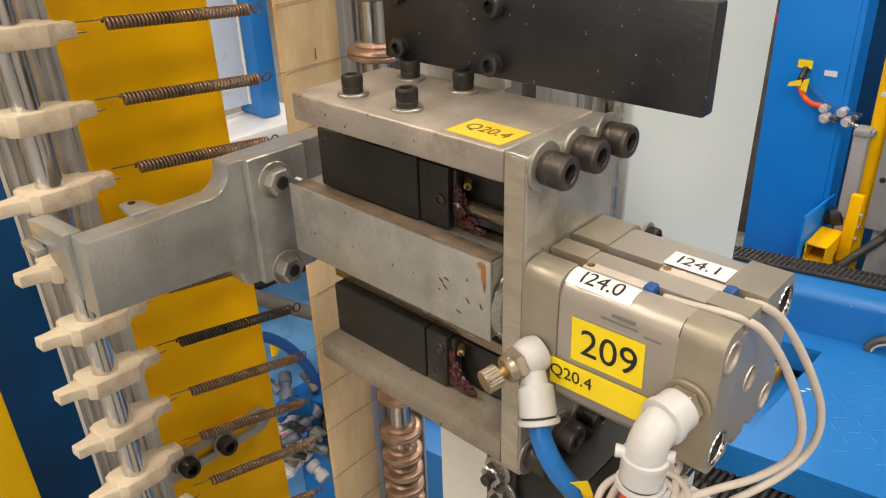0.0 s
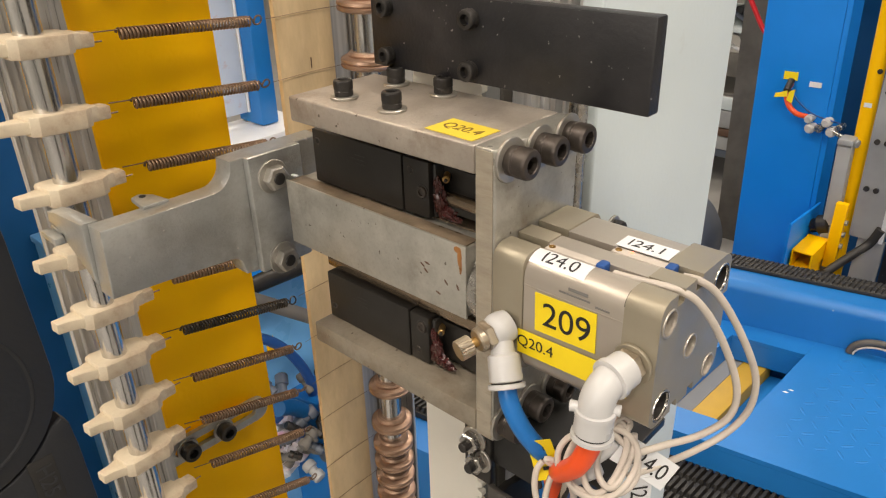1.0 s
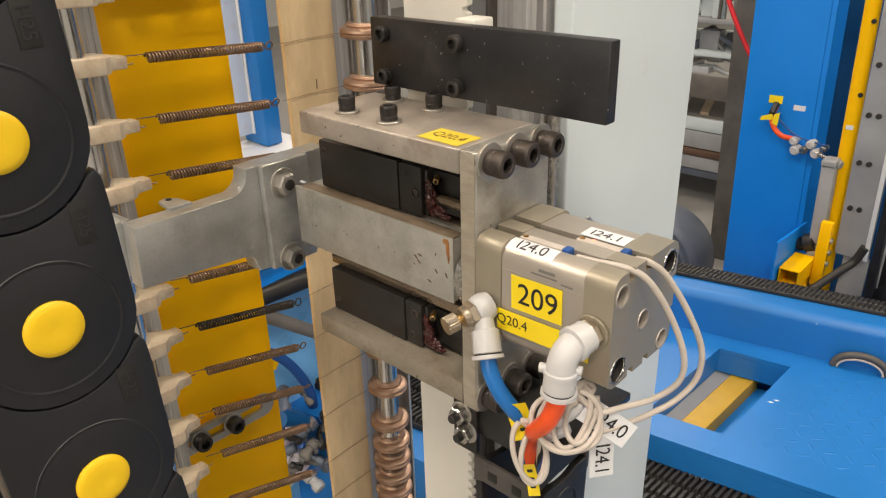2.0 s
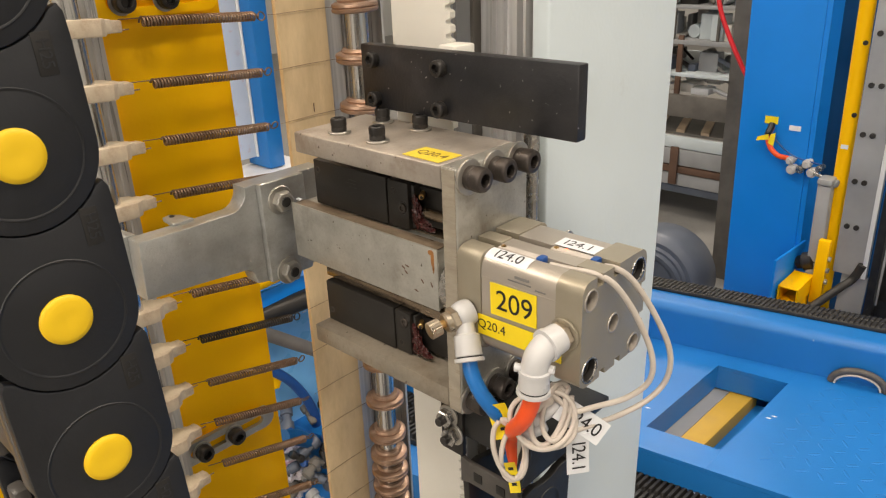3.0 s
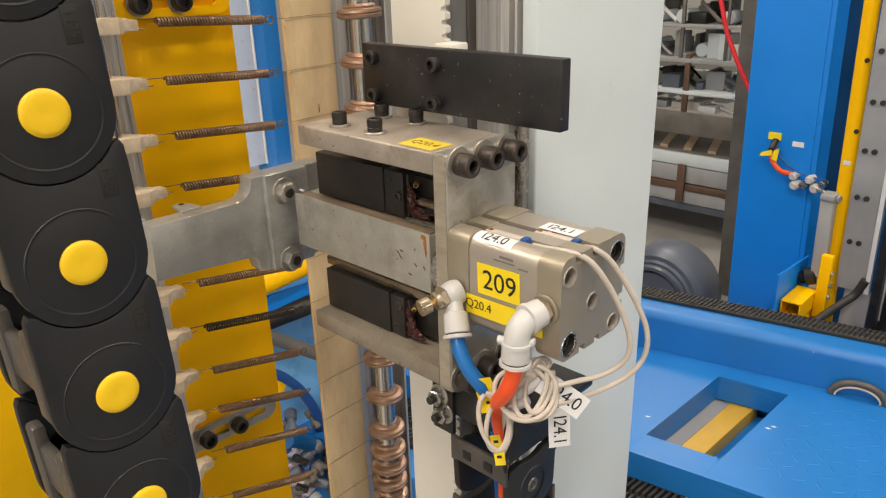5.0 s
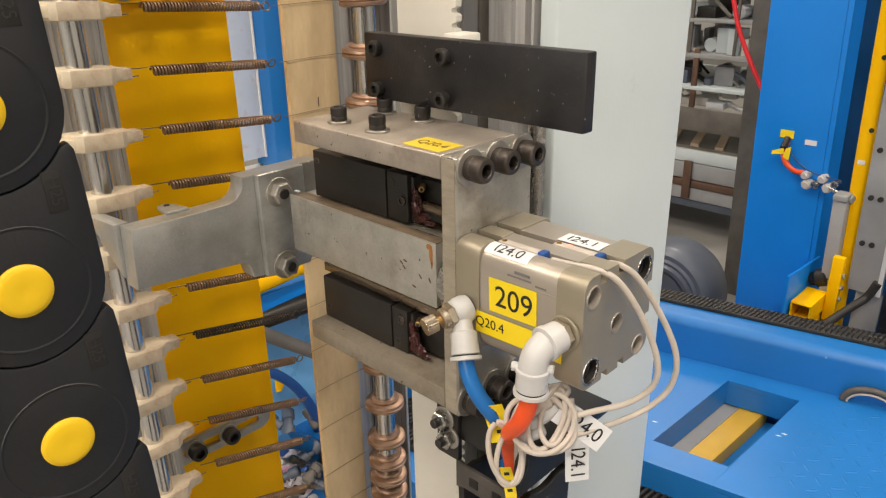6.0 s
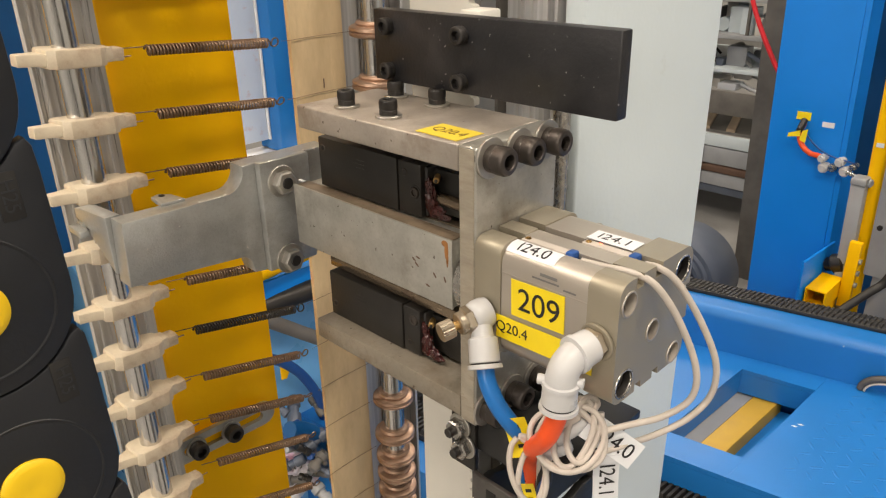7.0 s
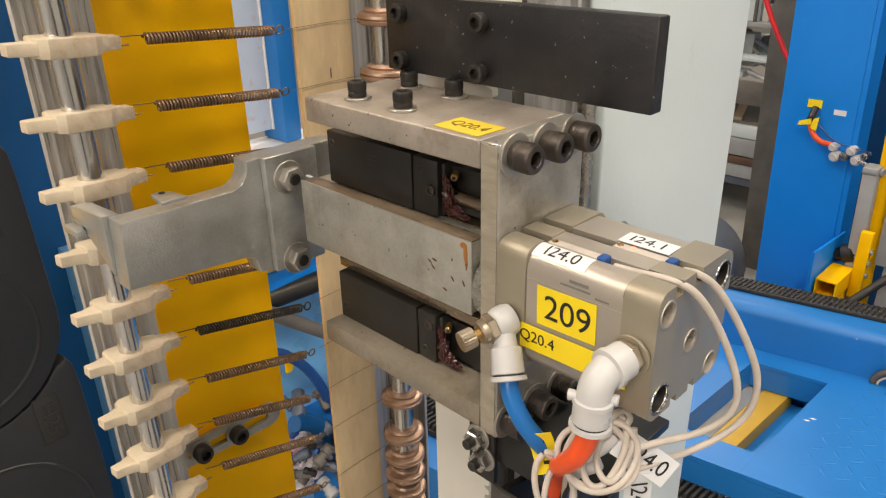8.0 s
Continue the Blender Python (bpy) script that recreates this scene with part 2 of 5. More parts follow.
def box(x0, x1, y0, y1, z0, z1, r=0.0008, seg=2, bm=None):
    bm2 = bmesh.new()
    bmesh.ops.create_cube(bm2, size=1)
    for v in bm2.verts:
        v.co = Vector((x0 if v.co.x < 0 else x1, y0 if v.co.y < 0 else y1, z0 if v.co.z < 0 else z1))
    if r:
        bmesh.ops.bevel(bm2, geom=list(bm2.edges), offset=r, segments=seg, profile=0.5, affect="EDGES")
    return merge(bm, bm2)


def merge(bm, other):
    if bm is None:
        return other
    me = bpy.data.meshes.new("tmp")
    other.to_mesh(me)
    other.free()
    bm.from_mesh(me)
    bpy.data.meshes.remove(me)
    return bm


def frame_of(a, b):
    d = (Vector(b) - Vector(a))
    q = d.to_track_quat("Z", "Y").to_matrix().to_4x4()
    return Matrix.Translation(a) @ q, d.length


def turned(profile, a, b, n=24, bm=None):
    """A turned body: (distance along a to b, radius) pairs spun round the axis."""
    m, _ = frame_of(a, b)
    bm2 = bmesh.new()
    rings = []
    for h, r in profile:
        if r < 1e-7:
            rings.append([bm2.verts.new(m @ Vector((0, 0, h)))])
        else:
            rings.append([bm2.verts.new(m @ Vector((r * math.cos(2 * math.pi * k / n), r * math.sin(2 * math.pi * k / n), h))) for k in range(n)])
    for p, q in zip(rings, rings[1:]):
        for k in range(n):
            j = (k + 1) % n
            if len(p) == 1 and len(q) == 1:
                continue
            if len(p) == 1:
                bm2.faces.new((p[0], q[k], q[j]))
            elif len(q) == 1:
                bm2.faces.new((p[k], q[0], p[j]))
            else:
                bm2.faces.new((p[k], p[j], q[j], q[k]))
    bmesh.ops.recalc_face_normals(bm2, faces=bm2.faces)
    return merge(bm, bm2)


def rod(a, b, r, n=20, ch=0.0004, bm=None):
    length = (Vector(b) - Vector(a)).length
    ch = min(ch, r * 0.4, length * 0.3)
    return turned([(0, 0), (0, r - ch), (ch, r), (length - ch, r), (length, r - ch), (length, 0)], a, b, n, bm)


def prism(points, to_world, depth, r=0.0, bm=None):
    """A flat outline (u, v) pushed to a depth; to_world(u, v, w) gives the place."""
    bm2 = bmesh.new()
    low = [bm2.verts.new(to_world(u, v, 0)) for u, v in points]
    high = [bm2.verts.new(to_world(u, v, depth)) for u, v in points]
    f1 = bm2.faces.new(low)
    f2 = bm2.faces.new(high)
    n = len(points)
    for k in range(n):
        bm2.faces.new((low[k], low[(k + 1) % n], high[(k + 1) % n], high[k]))
    bmesh.ops.recalc_face_normals(bm2, faces=bm2.faces)
    if r:
        rim = [e for e in bm2.edges if (f1 in e.link_faces) != (f2 in e.link_faces)]
        bmesh.ops.bevel(bm2, geom=rim, offset=r, segments=2, profile=0.5, affect="EDGES")
    bmesh.ops.triangulate(bm2, faces=[f for f in bm2.faces if len(f.verts) > 8])
    return merge(bm, bm2)


def spline(points, steps=8):
    """A smooth line through the points."""
    p = [Vector(q) for q in points]
    p = [2 * p[0] - p[1]] + p + [2 * p[-1] - p[-2]]
    out = []
    for k in range(1, len(p) - 2):
        a, b, c, d = p[k - 1:k + 3]
        for s in range(steps):
            t = s / steps
            out.append(0.5 * ((2 * b) + (c - a) * t + (2 * a - 5 * b + 4 * c - d) * t * t + (3 * b - a - 3 * c + d) * t ** 3))
    out.append(p[-2])
    return out


def tube(line, r, n=8, bm=None, caps=True):
    """A round cable along a line; r is one radius or one per point."""
    bm2 = bmesh.new()
    pts = [Vector(q) for q in line]
    rs = r if isinstance(r, list) else [r] * len(pts)
    up = Vector((0.31, 0.17, 0.93))
    rings, side = [], None
    for k, q in enumerate(pts):
        d = (pts[min(k + 1, len(pts) - 1)] - pts[max(k - 1, 0)]).normalized()
        side = d.cross(up).normalized() if side is None else (side - d * side.dot(d)).normalized()
        other = d.cross(side)
        rings.append([bm2.verts.new(q + rs[k] * (side * math.cos(2 * math.pi * j / n) + other * math.sin(2 * math.pi * j / n))) for j in range(n)])
    for a, b in zip(rings, rings[1:]):
        for j in range(n):
            bm2.faces.new((a[j], a[(j + 1) % n], b[(j + 1) % n], b[j]))
    if caps:
        bm2.faces.new(rings[0])
        bm2.faces.new(rings[-1])
    bmesh.ops.recalc_face_normals(bm2, faces=bm2.faces)
    return merge(bm, bm2)


def lettering(text, size, m, parent, name="lettering", mat=None, squeeze=1.0):
    """Built-in font, as a thin mesh on the pose m (x along the line, y up, z out)."""
    cu = bpy.data.curves.new(name, "FONT")
    cu.body, cu.size, cu.align_x, cu.align_y, cu.extrude = text, size, "CENTER", "CENTER", 0.00004
    tmp = bpy.data.objects.new(name, cu)
    scene.collection.objects.link(tmp)
    bpy.context.view_layer.update()
    me = bpy.data.meshes.new_from_object(tmp.evaluated_get(bpy.context.evaluated_depsgraph_get()))
    bpy.data.objects.remove(tmp)
    bpy.data.curves.remove(cu)
    bm = bmesh.new()
    bm.from_mesh(me)
    bmesh.ops.subdivide_edges(bm, edges=[e for e in bm.edges if e.calc_length() > size * 0.12], cuts=4, use_grid_fill=False)
    bmesh.ops.triangulate(bm, faces=bm.faces)
    bm.to_mesh(me)
    bm.free()
    me.transform(Matrix.Translation(-base_of(parent)) @ m @ Matrix.Diagonal((squeeze, 1, 1, 1)))
    me.materials.clear()
    me.materials.append(mat or INK)
    ob = new(name, me)
    ob.parent = parent
    return ob


def axes(o, ux, uy):
    """A pose from an origin, the way of the writing and its upward way."""
    x = Vector(ux).normalized()
    y = Vector(uy)
    y = (y - x * y.dot(x)).normalized()
    z = x.cross(y)
    return Matrix(((x.x, y.x, z.x, o[0]), (x.y, y.y, z.y, o[1]), (x.z, y.z, z.z, o[2]), (0, 0, 0, 1)))


def sheet(m, w, h, t=0.0003, bend=0.0, bm=None, n=6):
    """A thin sticker on the pose m, w wide, h high."""
    bm2 = bmesh.new()
    rows_v = []
    for k in range(n + 1):
        u = k / n - 0.5
        z = bend * (4 * u * u)
        rows_v.append([bm2.verts.new(m @ Vector((u * w, s * h / 2, z + d))) for s, d in ((-1, 0), (1, 0), (1, t), (-1, t))])
    for a, b in zip(rows_v, rows_v[1:]):
        for j in range(4):
            bm2.faces.new((a[j], a[(j + 1) % 4], b[(j + 1) % 4], b[j]))
    bm2.faces.new(rows_v[0])
    bm2.faces.new(rows_v[-1])
    bmesh.ops.recalc_face_normals(bm2, faces=bm2.faces)
    return merge(bm, bm2)


def socket_screw(parent, at, way, r, h, mat, washer=0.0, name="bolt"):
    """A socket cap screw head standing on at along way, with its hexagon recess, and a washer."""
    a, w = Vector(at), Vector(way).normalized()
    t = 0.0
    if washer:
        t = 0.0014
        part("washer", turned([(0, r * 0.5), (0, washer - 0.0002), (0.0003, washer), (t - 0.0003, washer), (t, washer - 0.0003), (t, r * 0.5)], a, a + w, 32), WASHER, parent, "bright zinc washer")
    s = a + w * t
    hexr = r * 0.56
    b = turned([(0, 0), (0, r * 0.95), (0.0004, r * 0.97), (h * 0.30, r * 0.97), (h * 0.32, r * 0.94), (h * 0.38, r * 0.94), (h * 0.40, r * 0.97)], s, s + w, 28)
    m, _ = frame_of(s, s + w)
    teeth = 92 if r > 0.004 else 28
    rings = []
    for z, f, grip in ((h * 0.40, 0.97, 0), (h * 0.44, 0.985, 1), (h - r * 0.26, 0.985, 1), (h - r * 0.18, 0.975, 0), (h - r * 0.05, 0.91, 0), (h, 0.80, 0), (h, hexr / r, 0)):
        rings.append([b.verts.new(m @ Vector((q * math.cos(2 * math.pi * k / teeth), q * math.sin(2 * math.pi * k / teeth), z))) for k in range(teeth) for q in (r * (f + grip * (0.012 if k % 2 else -0.016)),)])
    for lo, hi in zip(rings, rings[1:]):
        for k in range(teeth):
            b.faces.new((lo[k], lo[(k + 1) % teeth], hi[(k + 1) % teeth], hi[k]))
    bmesh.ops.recalc_face_normals(b, faces=b.faces)
    b = turned([(h, hexr), (h - 0.0004, hexr * 0.93)], s, s + w, 28, b)
    b = turned([(h - 0.0004, hexr * 0.95), (h * 0.45, hexr * 0.93), (h * 0.42, 0)], s, s + w, 6, b)
    return part(name, b, mat, parent)


def hex_nut(parent, at, way, r, h, mat, stud=0.0, washer=0.0, name="nut"):
    a, w = Vector(at), Vector(way).normalized()
    t = 0.0
    if washer:
        t = 0.0014
        part("washer", turned([(0, r * 0.5), (0, washer - 0.0002), (0.0003, washer), (t - 0.0003, washer), (t, washer - 0.0003), (t, r * 0.5)], a, a + w, 32), WASHER, parent, "bright zinc washer")
    s = a + w * t
    nut = part(name, turned([(0, 0), (0, r * 0.95), (0.0006, r), (h - 0.0008, r), (h, r * 0.86), (h, r * 0.5), (h - 0.0006, r * 0.46), (h - 0.0006, 0)], s, s + w, 6), mat, parent, smooth=20)
    if stud:
        part("stud", rod(s + w * (h - 0.001), s + w * (h + stud), r * 0.48, 16), BOLT, nut, "black threaded stud end")
    return nut


# ---- setting ----
tagged(solo("floor", box(-5, 9, -5, 8, -0.2, 0, 0), CONCRETE, (2, 1.5, -0.2), "", ""), "grey worn concrete factory floor", "floor", kind="structure")
tagged(solo("ceiling", box(-5.2, 9.2, -5.2, 8.2, 4.6, 4.8, 0), WALL, (2, 1.5, 4.6), "", ""), "pale factory ceiling", "ceiling", kind="structure")
for nm, b in (("wall_west", (-5.2, -5, -5.2, 8.2)), ("wall_east", (9, 9.2, -5.2, 8.2)), ("wall_south", (-5, 9, -5.2, -5)), ("wall_north", (-5, 9, 8, 8.2))):
    tagged(solo(nm, box(*b, 0, 4.6, 0), WALL, ((b[0] + b[1]) / 2, (b[2] + b[3]) / 2, 0), "", ""), "plain pale plastered factory wall", "wall", kind="structure")

# ---- clamp unit: plates, slides, block, arm ----
X0, X1 = 0.2032, 0.2602
YE0, YE1, YL = 0.1513, 0.1616, 0.2792
ZT, ZB = 1.2064, 1.0662

unit = thing("slide_unit", (0.232, 0.215, ZB), "grey plated steel frame of bolted plates with stained yellow sticker", "machine frame")
top = part("top_plate", box(X0, X1, YE1 + 0.0002, YL, ZT - 0.0123, ZT, 0.0011, 3), STEEL_TOP, unit, "grey steel plate with brown stains")
part("bottom_plate", box(X0, X1, YE1 + 0.0002, YL, ZB, ZB + 0.0119, 0.0008), STEEL_OILY_SHADED, unit, "grey steel plate brown with old oil and darkened for the shade on it")
end = part("end_plate", box(X0, X1, YE0, YE1, ZB - 0.0012, ZT, 0.0009, 3), STEEL, unit)
part("sawn_edge", box(X0 - 0.0004, X0 + 0.0004, YE0 + 0.001, YE1 - 0.001, ZB, ZT - 0.001, 0), SAWN, end, "rough sawn plate edge")
for bx, by in ((0.2172, 0.2540), (0.2165, 0.2207), (0.2495, 0.2200), (0.2500, 0.2522)):
    socket_screw(unit, (bx, by, ZT), (0, 0, 1), 0.0046, 0.0076, BOLT, 0.0067)
for bx in (0.2117, 0.2313, 0.2512):
    socket_screw(unit, (bx, YE0, ZT - 0.0058), (0, -1, 0), 0.0063, 0.0100, BOLT_BROWN, 0.0092)
for bx in (0.2104, 0.2296, 0.2490):
    socket_screw(unit, (bx, YE0, ZB + 0.0068), (0, -1, 0), 0.0066, 0.0100, BOLT_BROWN, 0.0094)
st = part("sticker", sheet(axes((0.2148, 0.1780, ZT + 0.0001), (-0.03, -1, 0), (1, 0.06, 0)), 0.0262, 0.0172), STICKER_OLD, top, "worn dull yellow label sticker")
lettering("Q20.4", 0.0086, axes((0.2150, 0.1780, ZT + 0.0005), (-0.05, -1, 0), (1, 0.05, 0)), st, mat=INK_FADED, squeeze=0.95)


def slide(z0, z1, y_end, y_seam, y_cap, name, up):
    """A black guide carriage with its end seal, rail and grease."""
    s = thing(name, (0.235, 0.24, z0), "black linear guide carriage with end seal and greasy rail", "linear guide", "linear guides")
    body = part("carriage_body", box(0.2199, 0.2480, y_seam + 0.0003, y_end, z0, z1, 0.0010), BLACK_STEEL, s)
    for hy, hz in ((y_end - 0.0043, z1 - 0.0062 if up else z0 + 0.0080),):
        part("screw_hole", rod((0.21985, hy, hz), (0.2204, hy, hz), 0.0013, 12, 0), DARK, body, "small dark disc for the shade in a screw hole")
        part("hole_rim", turned([(0, 0.0013), (-0.00012, 0.0015), (-0.00012, 0.0018), (0.0001, 0.0020)], (0.2198, hy, hz), (1.2198, hy, hz), 16), BOLT_BROWN, body, "lighter rim of the hole")
    for k in range(3):
        part("marking", box(0.21975, 0.2199, 0.246, 0.253 + 0.003 * (k % 2), z1 - 0.0075 - 0.0022 * k, z1 - 0.0070 - 0.0022 * k, 0), BOLT, body, "faint engraved marking")
    cap = part("end_cap", box(0.2203, 0.2476, y_cap, y_seam, z0 + 0.0004, z1 - 0.0004, 0.0012), BLACK_STEEL, s, "black plastic end cap")
    part("seal", box(0.2225, 0.2460, y_cap - 0.0026, y_cap - 0.0002, z0 + 0.0015, z1 - 0.0015, 0.0010), RUBBER, s)
    hz = z1 - 0.0062 if up else z0 + 0.0070
    part("screw_hole", rod((0.2201, y_seam - 0.0054, hz), (0.2206, y_seam - 0.0054, hz), 0.0013, 12, 0), DARK, cap, "small dark disc for the shade in a screw hole")
    part("hole_rim", turned([(0, 0.0013), (-0.00012, 0.0015), (-0.00012, 0.0018), (0.0001, 0.0020)], (0.2202, y_seam - 0.0054, hz), (1.2202, y_seam - 0.0054, hz), 16), BOLT_BROWN, cap, "lighter rim of the hole")
    zc = (z0 + z1) / 2
    gz = zc - 0.0010 if up else zc + 0.0075
    part("screw_recess", turned([(0.0003, 0.0040), (0, 0.0038), (0, 0.0033), (0.0006, 0.0031)], (0.2201, y_cap + 0.0042, gz), (1.2201, y_cap + 0.0042, gz), 24), BOLT, cap, "worn ring round the screw")
    socket_screw(cap, (0.2203, y_cap + 0.0042, gz), (-1, 0, 0), 0.0029, 0.0011, BOLT_BROWN, name="grease_screw")
    zr = z0 - 0.006 if up else z1
    part("rail", box(0.2255, 0.2425, 0.1640, 0.2830, zr, zr + 0.0058, 0.0006), OILED, s, "ground steel rail")
    part("rail_flank", box(0.2275, 0.2405, 0.1640, 0.2020, z0 + 0.003, z1 - 0.003, 0.001), BLACK_STEEL, s)
    if up:
        part("guide_rod", rod((0.2262, 0.1640, zc - 0.003), (0.2262, 0.2030, zc - 0.003), 0.0032), OILED, s, "shiny greased guide rod")
    nip = part("grease_nipple", rod((0.2285, 0.1990, zc + 0.0075), (0.2222, 0.1945, zc + 0.0075), 0.0017, 14), BRASS, s, "small brass grease nipple")
    part("nipple_tip", rod((0.2222, 0.1945, zc + 0.0075), (0.2212, 0.1938, zc + 0.0075), 0.0009, 10), DARK, nip)
    b = None
    for q, size in (((0.2228, 0.1985, zc - 0.0045), (0.0024, 0.0042, 0.0075)), ((0.2222, 0.1935, zc - 0.0085), (0.0022, 0.0052, 0.0030)), ((0.2225, 0.2000, zc + 0.0040), (0.0016, 0.0024, 0.0042)), ((0.2225, 0.1895, zc - 0.0105), (0.0018, 0.0040, 0.0016))):
        bm2 = bmesh.new()
        bmesh.ops.create_icosphere(bm2, subdivisions=4, radius=1)
        for v in bm2.verts:
            p = v.co.copy()
            lump = 0.82 + 0.45 * noise.noise(p * 2.3 + Vector(q) * 90) + 0.35 * noise.noise(p * 5.5 + Vector(q) * 50)
            v.co = Vector(q) + Vector((p.x * size[0], p.y * size[1], p.z * size[2])) * lump
        b = merge(b, bm2)
    part("grease", b, GREASE, s, "dark red smeared grease", smooth=80)
    return s


slide(1.1562, 1.1850, 0.2860, 0.2203, 0.2034, "linear_guide", True)
lower = slide(1.0783, 1.1066, 0.2776, 0.2142, 0.2012, "linear_guide", False)
lower.location.x -= 0.0060

blk = thing("slide_block", (0.230, 0.23, 1.1200), "thick grey steel sliding block with rust drips", "machine block")
b = box(0.2110, 0.2500, 0.1730, 0.2990, 1.1200, 1.1552, 0.0010, 3)
part("block_body", b, STEEL, blk)
part("front_cover", box(0.2094, 0.2108, 0.1722, 0.2990, 1.1200, 1.1566, 0.0005), STEEL, blk, "plated cover plate over the block")
part("top_strip", box(0.2110, 0.2200, 0.1740, 0.2980, 1.1554, 1.1560, 0.0002), OIL, blk, "brown oily film on the ledge")
for dy, dz, w, h in ((0.1757, 1.1505, 0.0013, 0.0062), (0.1752, 1.1465, 0.0008, 0.0055), (0.1768, 1.1540, 0.0022, 0.0020)):
    bm2 = bmesh.new()
    bmesh.ops.create_icosphere(bm2, subdivisions=3, radius=1, matrix=Matrix.Translation((0.20940, dy, dz)) @ Matrix.Diagonal((0.00035, w, h * 0.8, 1)))
    part("rust_drip", bm2, RUST_DRIP, blk, "orange rust drip", smooth=80)
for sy, sz, a in ((0.1985, 1.1395, 0.6), (0.1965, 1.1372, 0.7), (0.1955, 1.1412, 0.2), (0.1770, 1.1350, 1.2), (0.1840, 1.1352, 0.9), (0.189, 1.128, 0.3)):
    bm2 = bmesh.new()
    bmesh.ops.create_icosphere(bm2, subdivisions=2, radius=1, matrix=Matrix.Translation((0.20935, sy, sz)) @ pose(0, 0, 0, 55 * a) @ Matrix.Diagonal((0.00016, 0.0017, 0.0006, 1)))
    part("scratch", bm2, RUST, blk, "dark scratch", smooth=80)
part("thrust_disc", rod((0.2290, 0.1722, 1.1330), (0.2290, 0.1662, 1.1330), 0.0200, 40, 0.0008), SCREW, blk, "bright turned thrust disc")
part("piston_rod", rod((0.2290, 0.1665, 1.1330), (0.2290, 0.1560, 1.1330), 0.0080, 24), CHROME, blk)

# the arm: an outline in x and z with a swept shoulder, pushed along y
arm = thing("gripper", (0.17, 0.3285, 1.108), "grey plated steel clamp arm with flange and two studs", "machine arm")
AY = 0.3165
pts = [(0.1140, 1.1187), (0.1156, 1.1546), (0.1500, 1.1540), (0.1740, 1.1541)]
for k in range(9):
    a = math.radians(-84 + 84 * k / 8)
    pts.append((0.1762 + 0.0116 * math.cos(a), 1.1657 + 0.0116 * math.sin(a)))
pts += [(0.1879, 1.1684), (0.2480, 1.1684), (0.2480, 1.1010), (0.1945, 1.1008), (0.1885, 1.1018)]
for k in range(7):
    a = math.radians(0 + 90 * k / 6)
    pts.append((0.1800 + 0.0072 * math.cos(a), 1.1065 + 0.0074 * math.sin(a)))
pts += [(0.1480, 1.1166)]
part("arm_plate", prism(pts, lambda u, v, w: Vector((u, AY + w, v)), 0.0135, 0.0006), STEEL_ARM, arm, smooth=25)
part("flange", box(0.1956, 0.2300, 0.3110, 0.3163, 1.1010, 1.1690, 0.0010), STEEL_ARM, arm)
part("fork_block", prism([(AY + 0.0137, 1.1225), (AY + 0.0137, 1.1550), (0.3640, 1.1522), (0.3735, 1.1500), (0.3735, 1.1440), (0.3640, 1.1430)], lambda u, v, w: Vector((0.1128 + w, u, v)), 0.0085, 0.0007), STEEL_ARM, arm, "worn bright end block of the arm")
part("fork_tooth", box(0.1075, 0.1126, 0.3560, 0.3735, 1.1375, 1.1412, 0.0005), STEEL_ARM, arm)
part("fork_tooth", box(0.1128, 0.1180, 0.3560, 0.3730, 1.1375, 1.1428, 0.0005), STEEL_ARM, arm)
lug = part("lug", prism([(0.1420, 0.3300), (0.1560, 0.3300), (0.1540, 0.3420), (0.1490, 0.3480), (0.1440, 0.3460)], lambda u, v, w: Vector((u, v - 0.004, 1.1532 + w)), 0.0026, 0.0005), STEEL_ARM, arm)
part("lug_hole", rod((0.1487, 0.3390, 1.1556), (0.1487, 0.3390, 1.1561), 0.0018, 12, 0), DARK, lug)
for nz in (1.1556, 1.1060):
    hex_nut(arm, (0.2092, 0.3110, nz), (0, -1, 0), 0.0072, 0.0054, WASHER, 0.0008, 0.0095)
part("paper_scrap", box(0.2145, 0.2165, 0.2965, 0.3010, 1.1567, 1.1574, 0.0002), STICKER_W, blk, "scrap of white tape")

# ---- pneumatic cylinder ----
CX0, CX1, CZ0, CZ1 = 0.2012, 0.2580, 1.1130, 1.1678
CYF, CYA, CYB, CYR = 0.0770, 0.0912, 0.1352, 0.1509
cyl = thing("pneumatic_cylinder", (0.2285, 0.114, CZ0), "compact aluminium pneumatic cylinder with stickers and two sensors", "cylinder")


def square_section(r, notches, inset=0.0, drop=0.0):
    """The rounded square of the cylinder, with slots in the sides: (side, place, width, depth)."""
    x0, x1, z0, z1 = CX0 + inset, CX1 - inset, CZ0 + inset, CZ1 - inset - drop
    out = []
    def corner(cx, cz, a0):
        for k in range(6):
            a = math.radians(a0 + 90 * k / 5)
            out.append((cx + r * math.cos(a), cz + r * math.sin(a)))
    def cut(side):
        for s, p, w, d in notches:
            if s != side:
                continue
            if s == "t":
                out.extend([(p + w / 2, z1), (p + w / 2, z1 - d), (p - w / 2, z1 - d), (p - w / 2, z1)])
            if s == "b":
                out.extend([(p - w / 2, z0), (p - w / 2, z0 + d), (p + w / 2, z0 + d), (p + w / 2, z0)])
            if s == "r":
                out.extend([(x1, p - w / 2), (x1 - d, p - w / 2), (x1 - d, p + w / 2), (x1, p + w / 2)])
    corner(x1 - r, z1 - r, 0)
    cut("t")
    corner(x0 + r, z1 - r, 90)
    corner(x0 + r, z0 + r, 180)
    cut("b")
    corner(x1 - r, z0 + r, 270)
    cut("r")
    return out


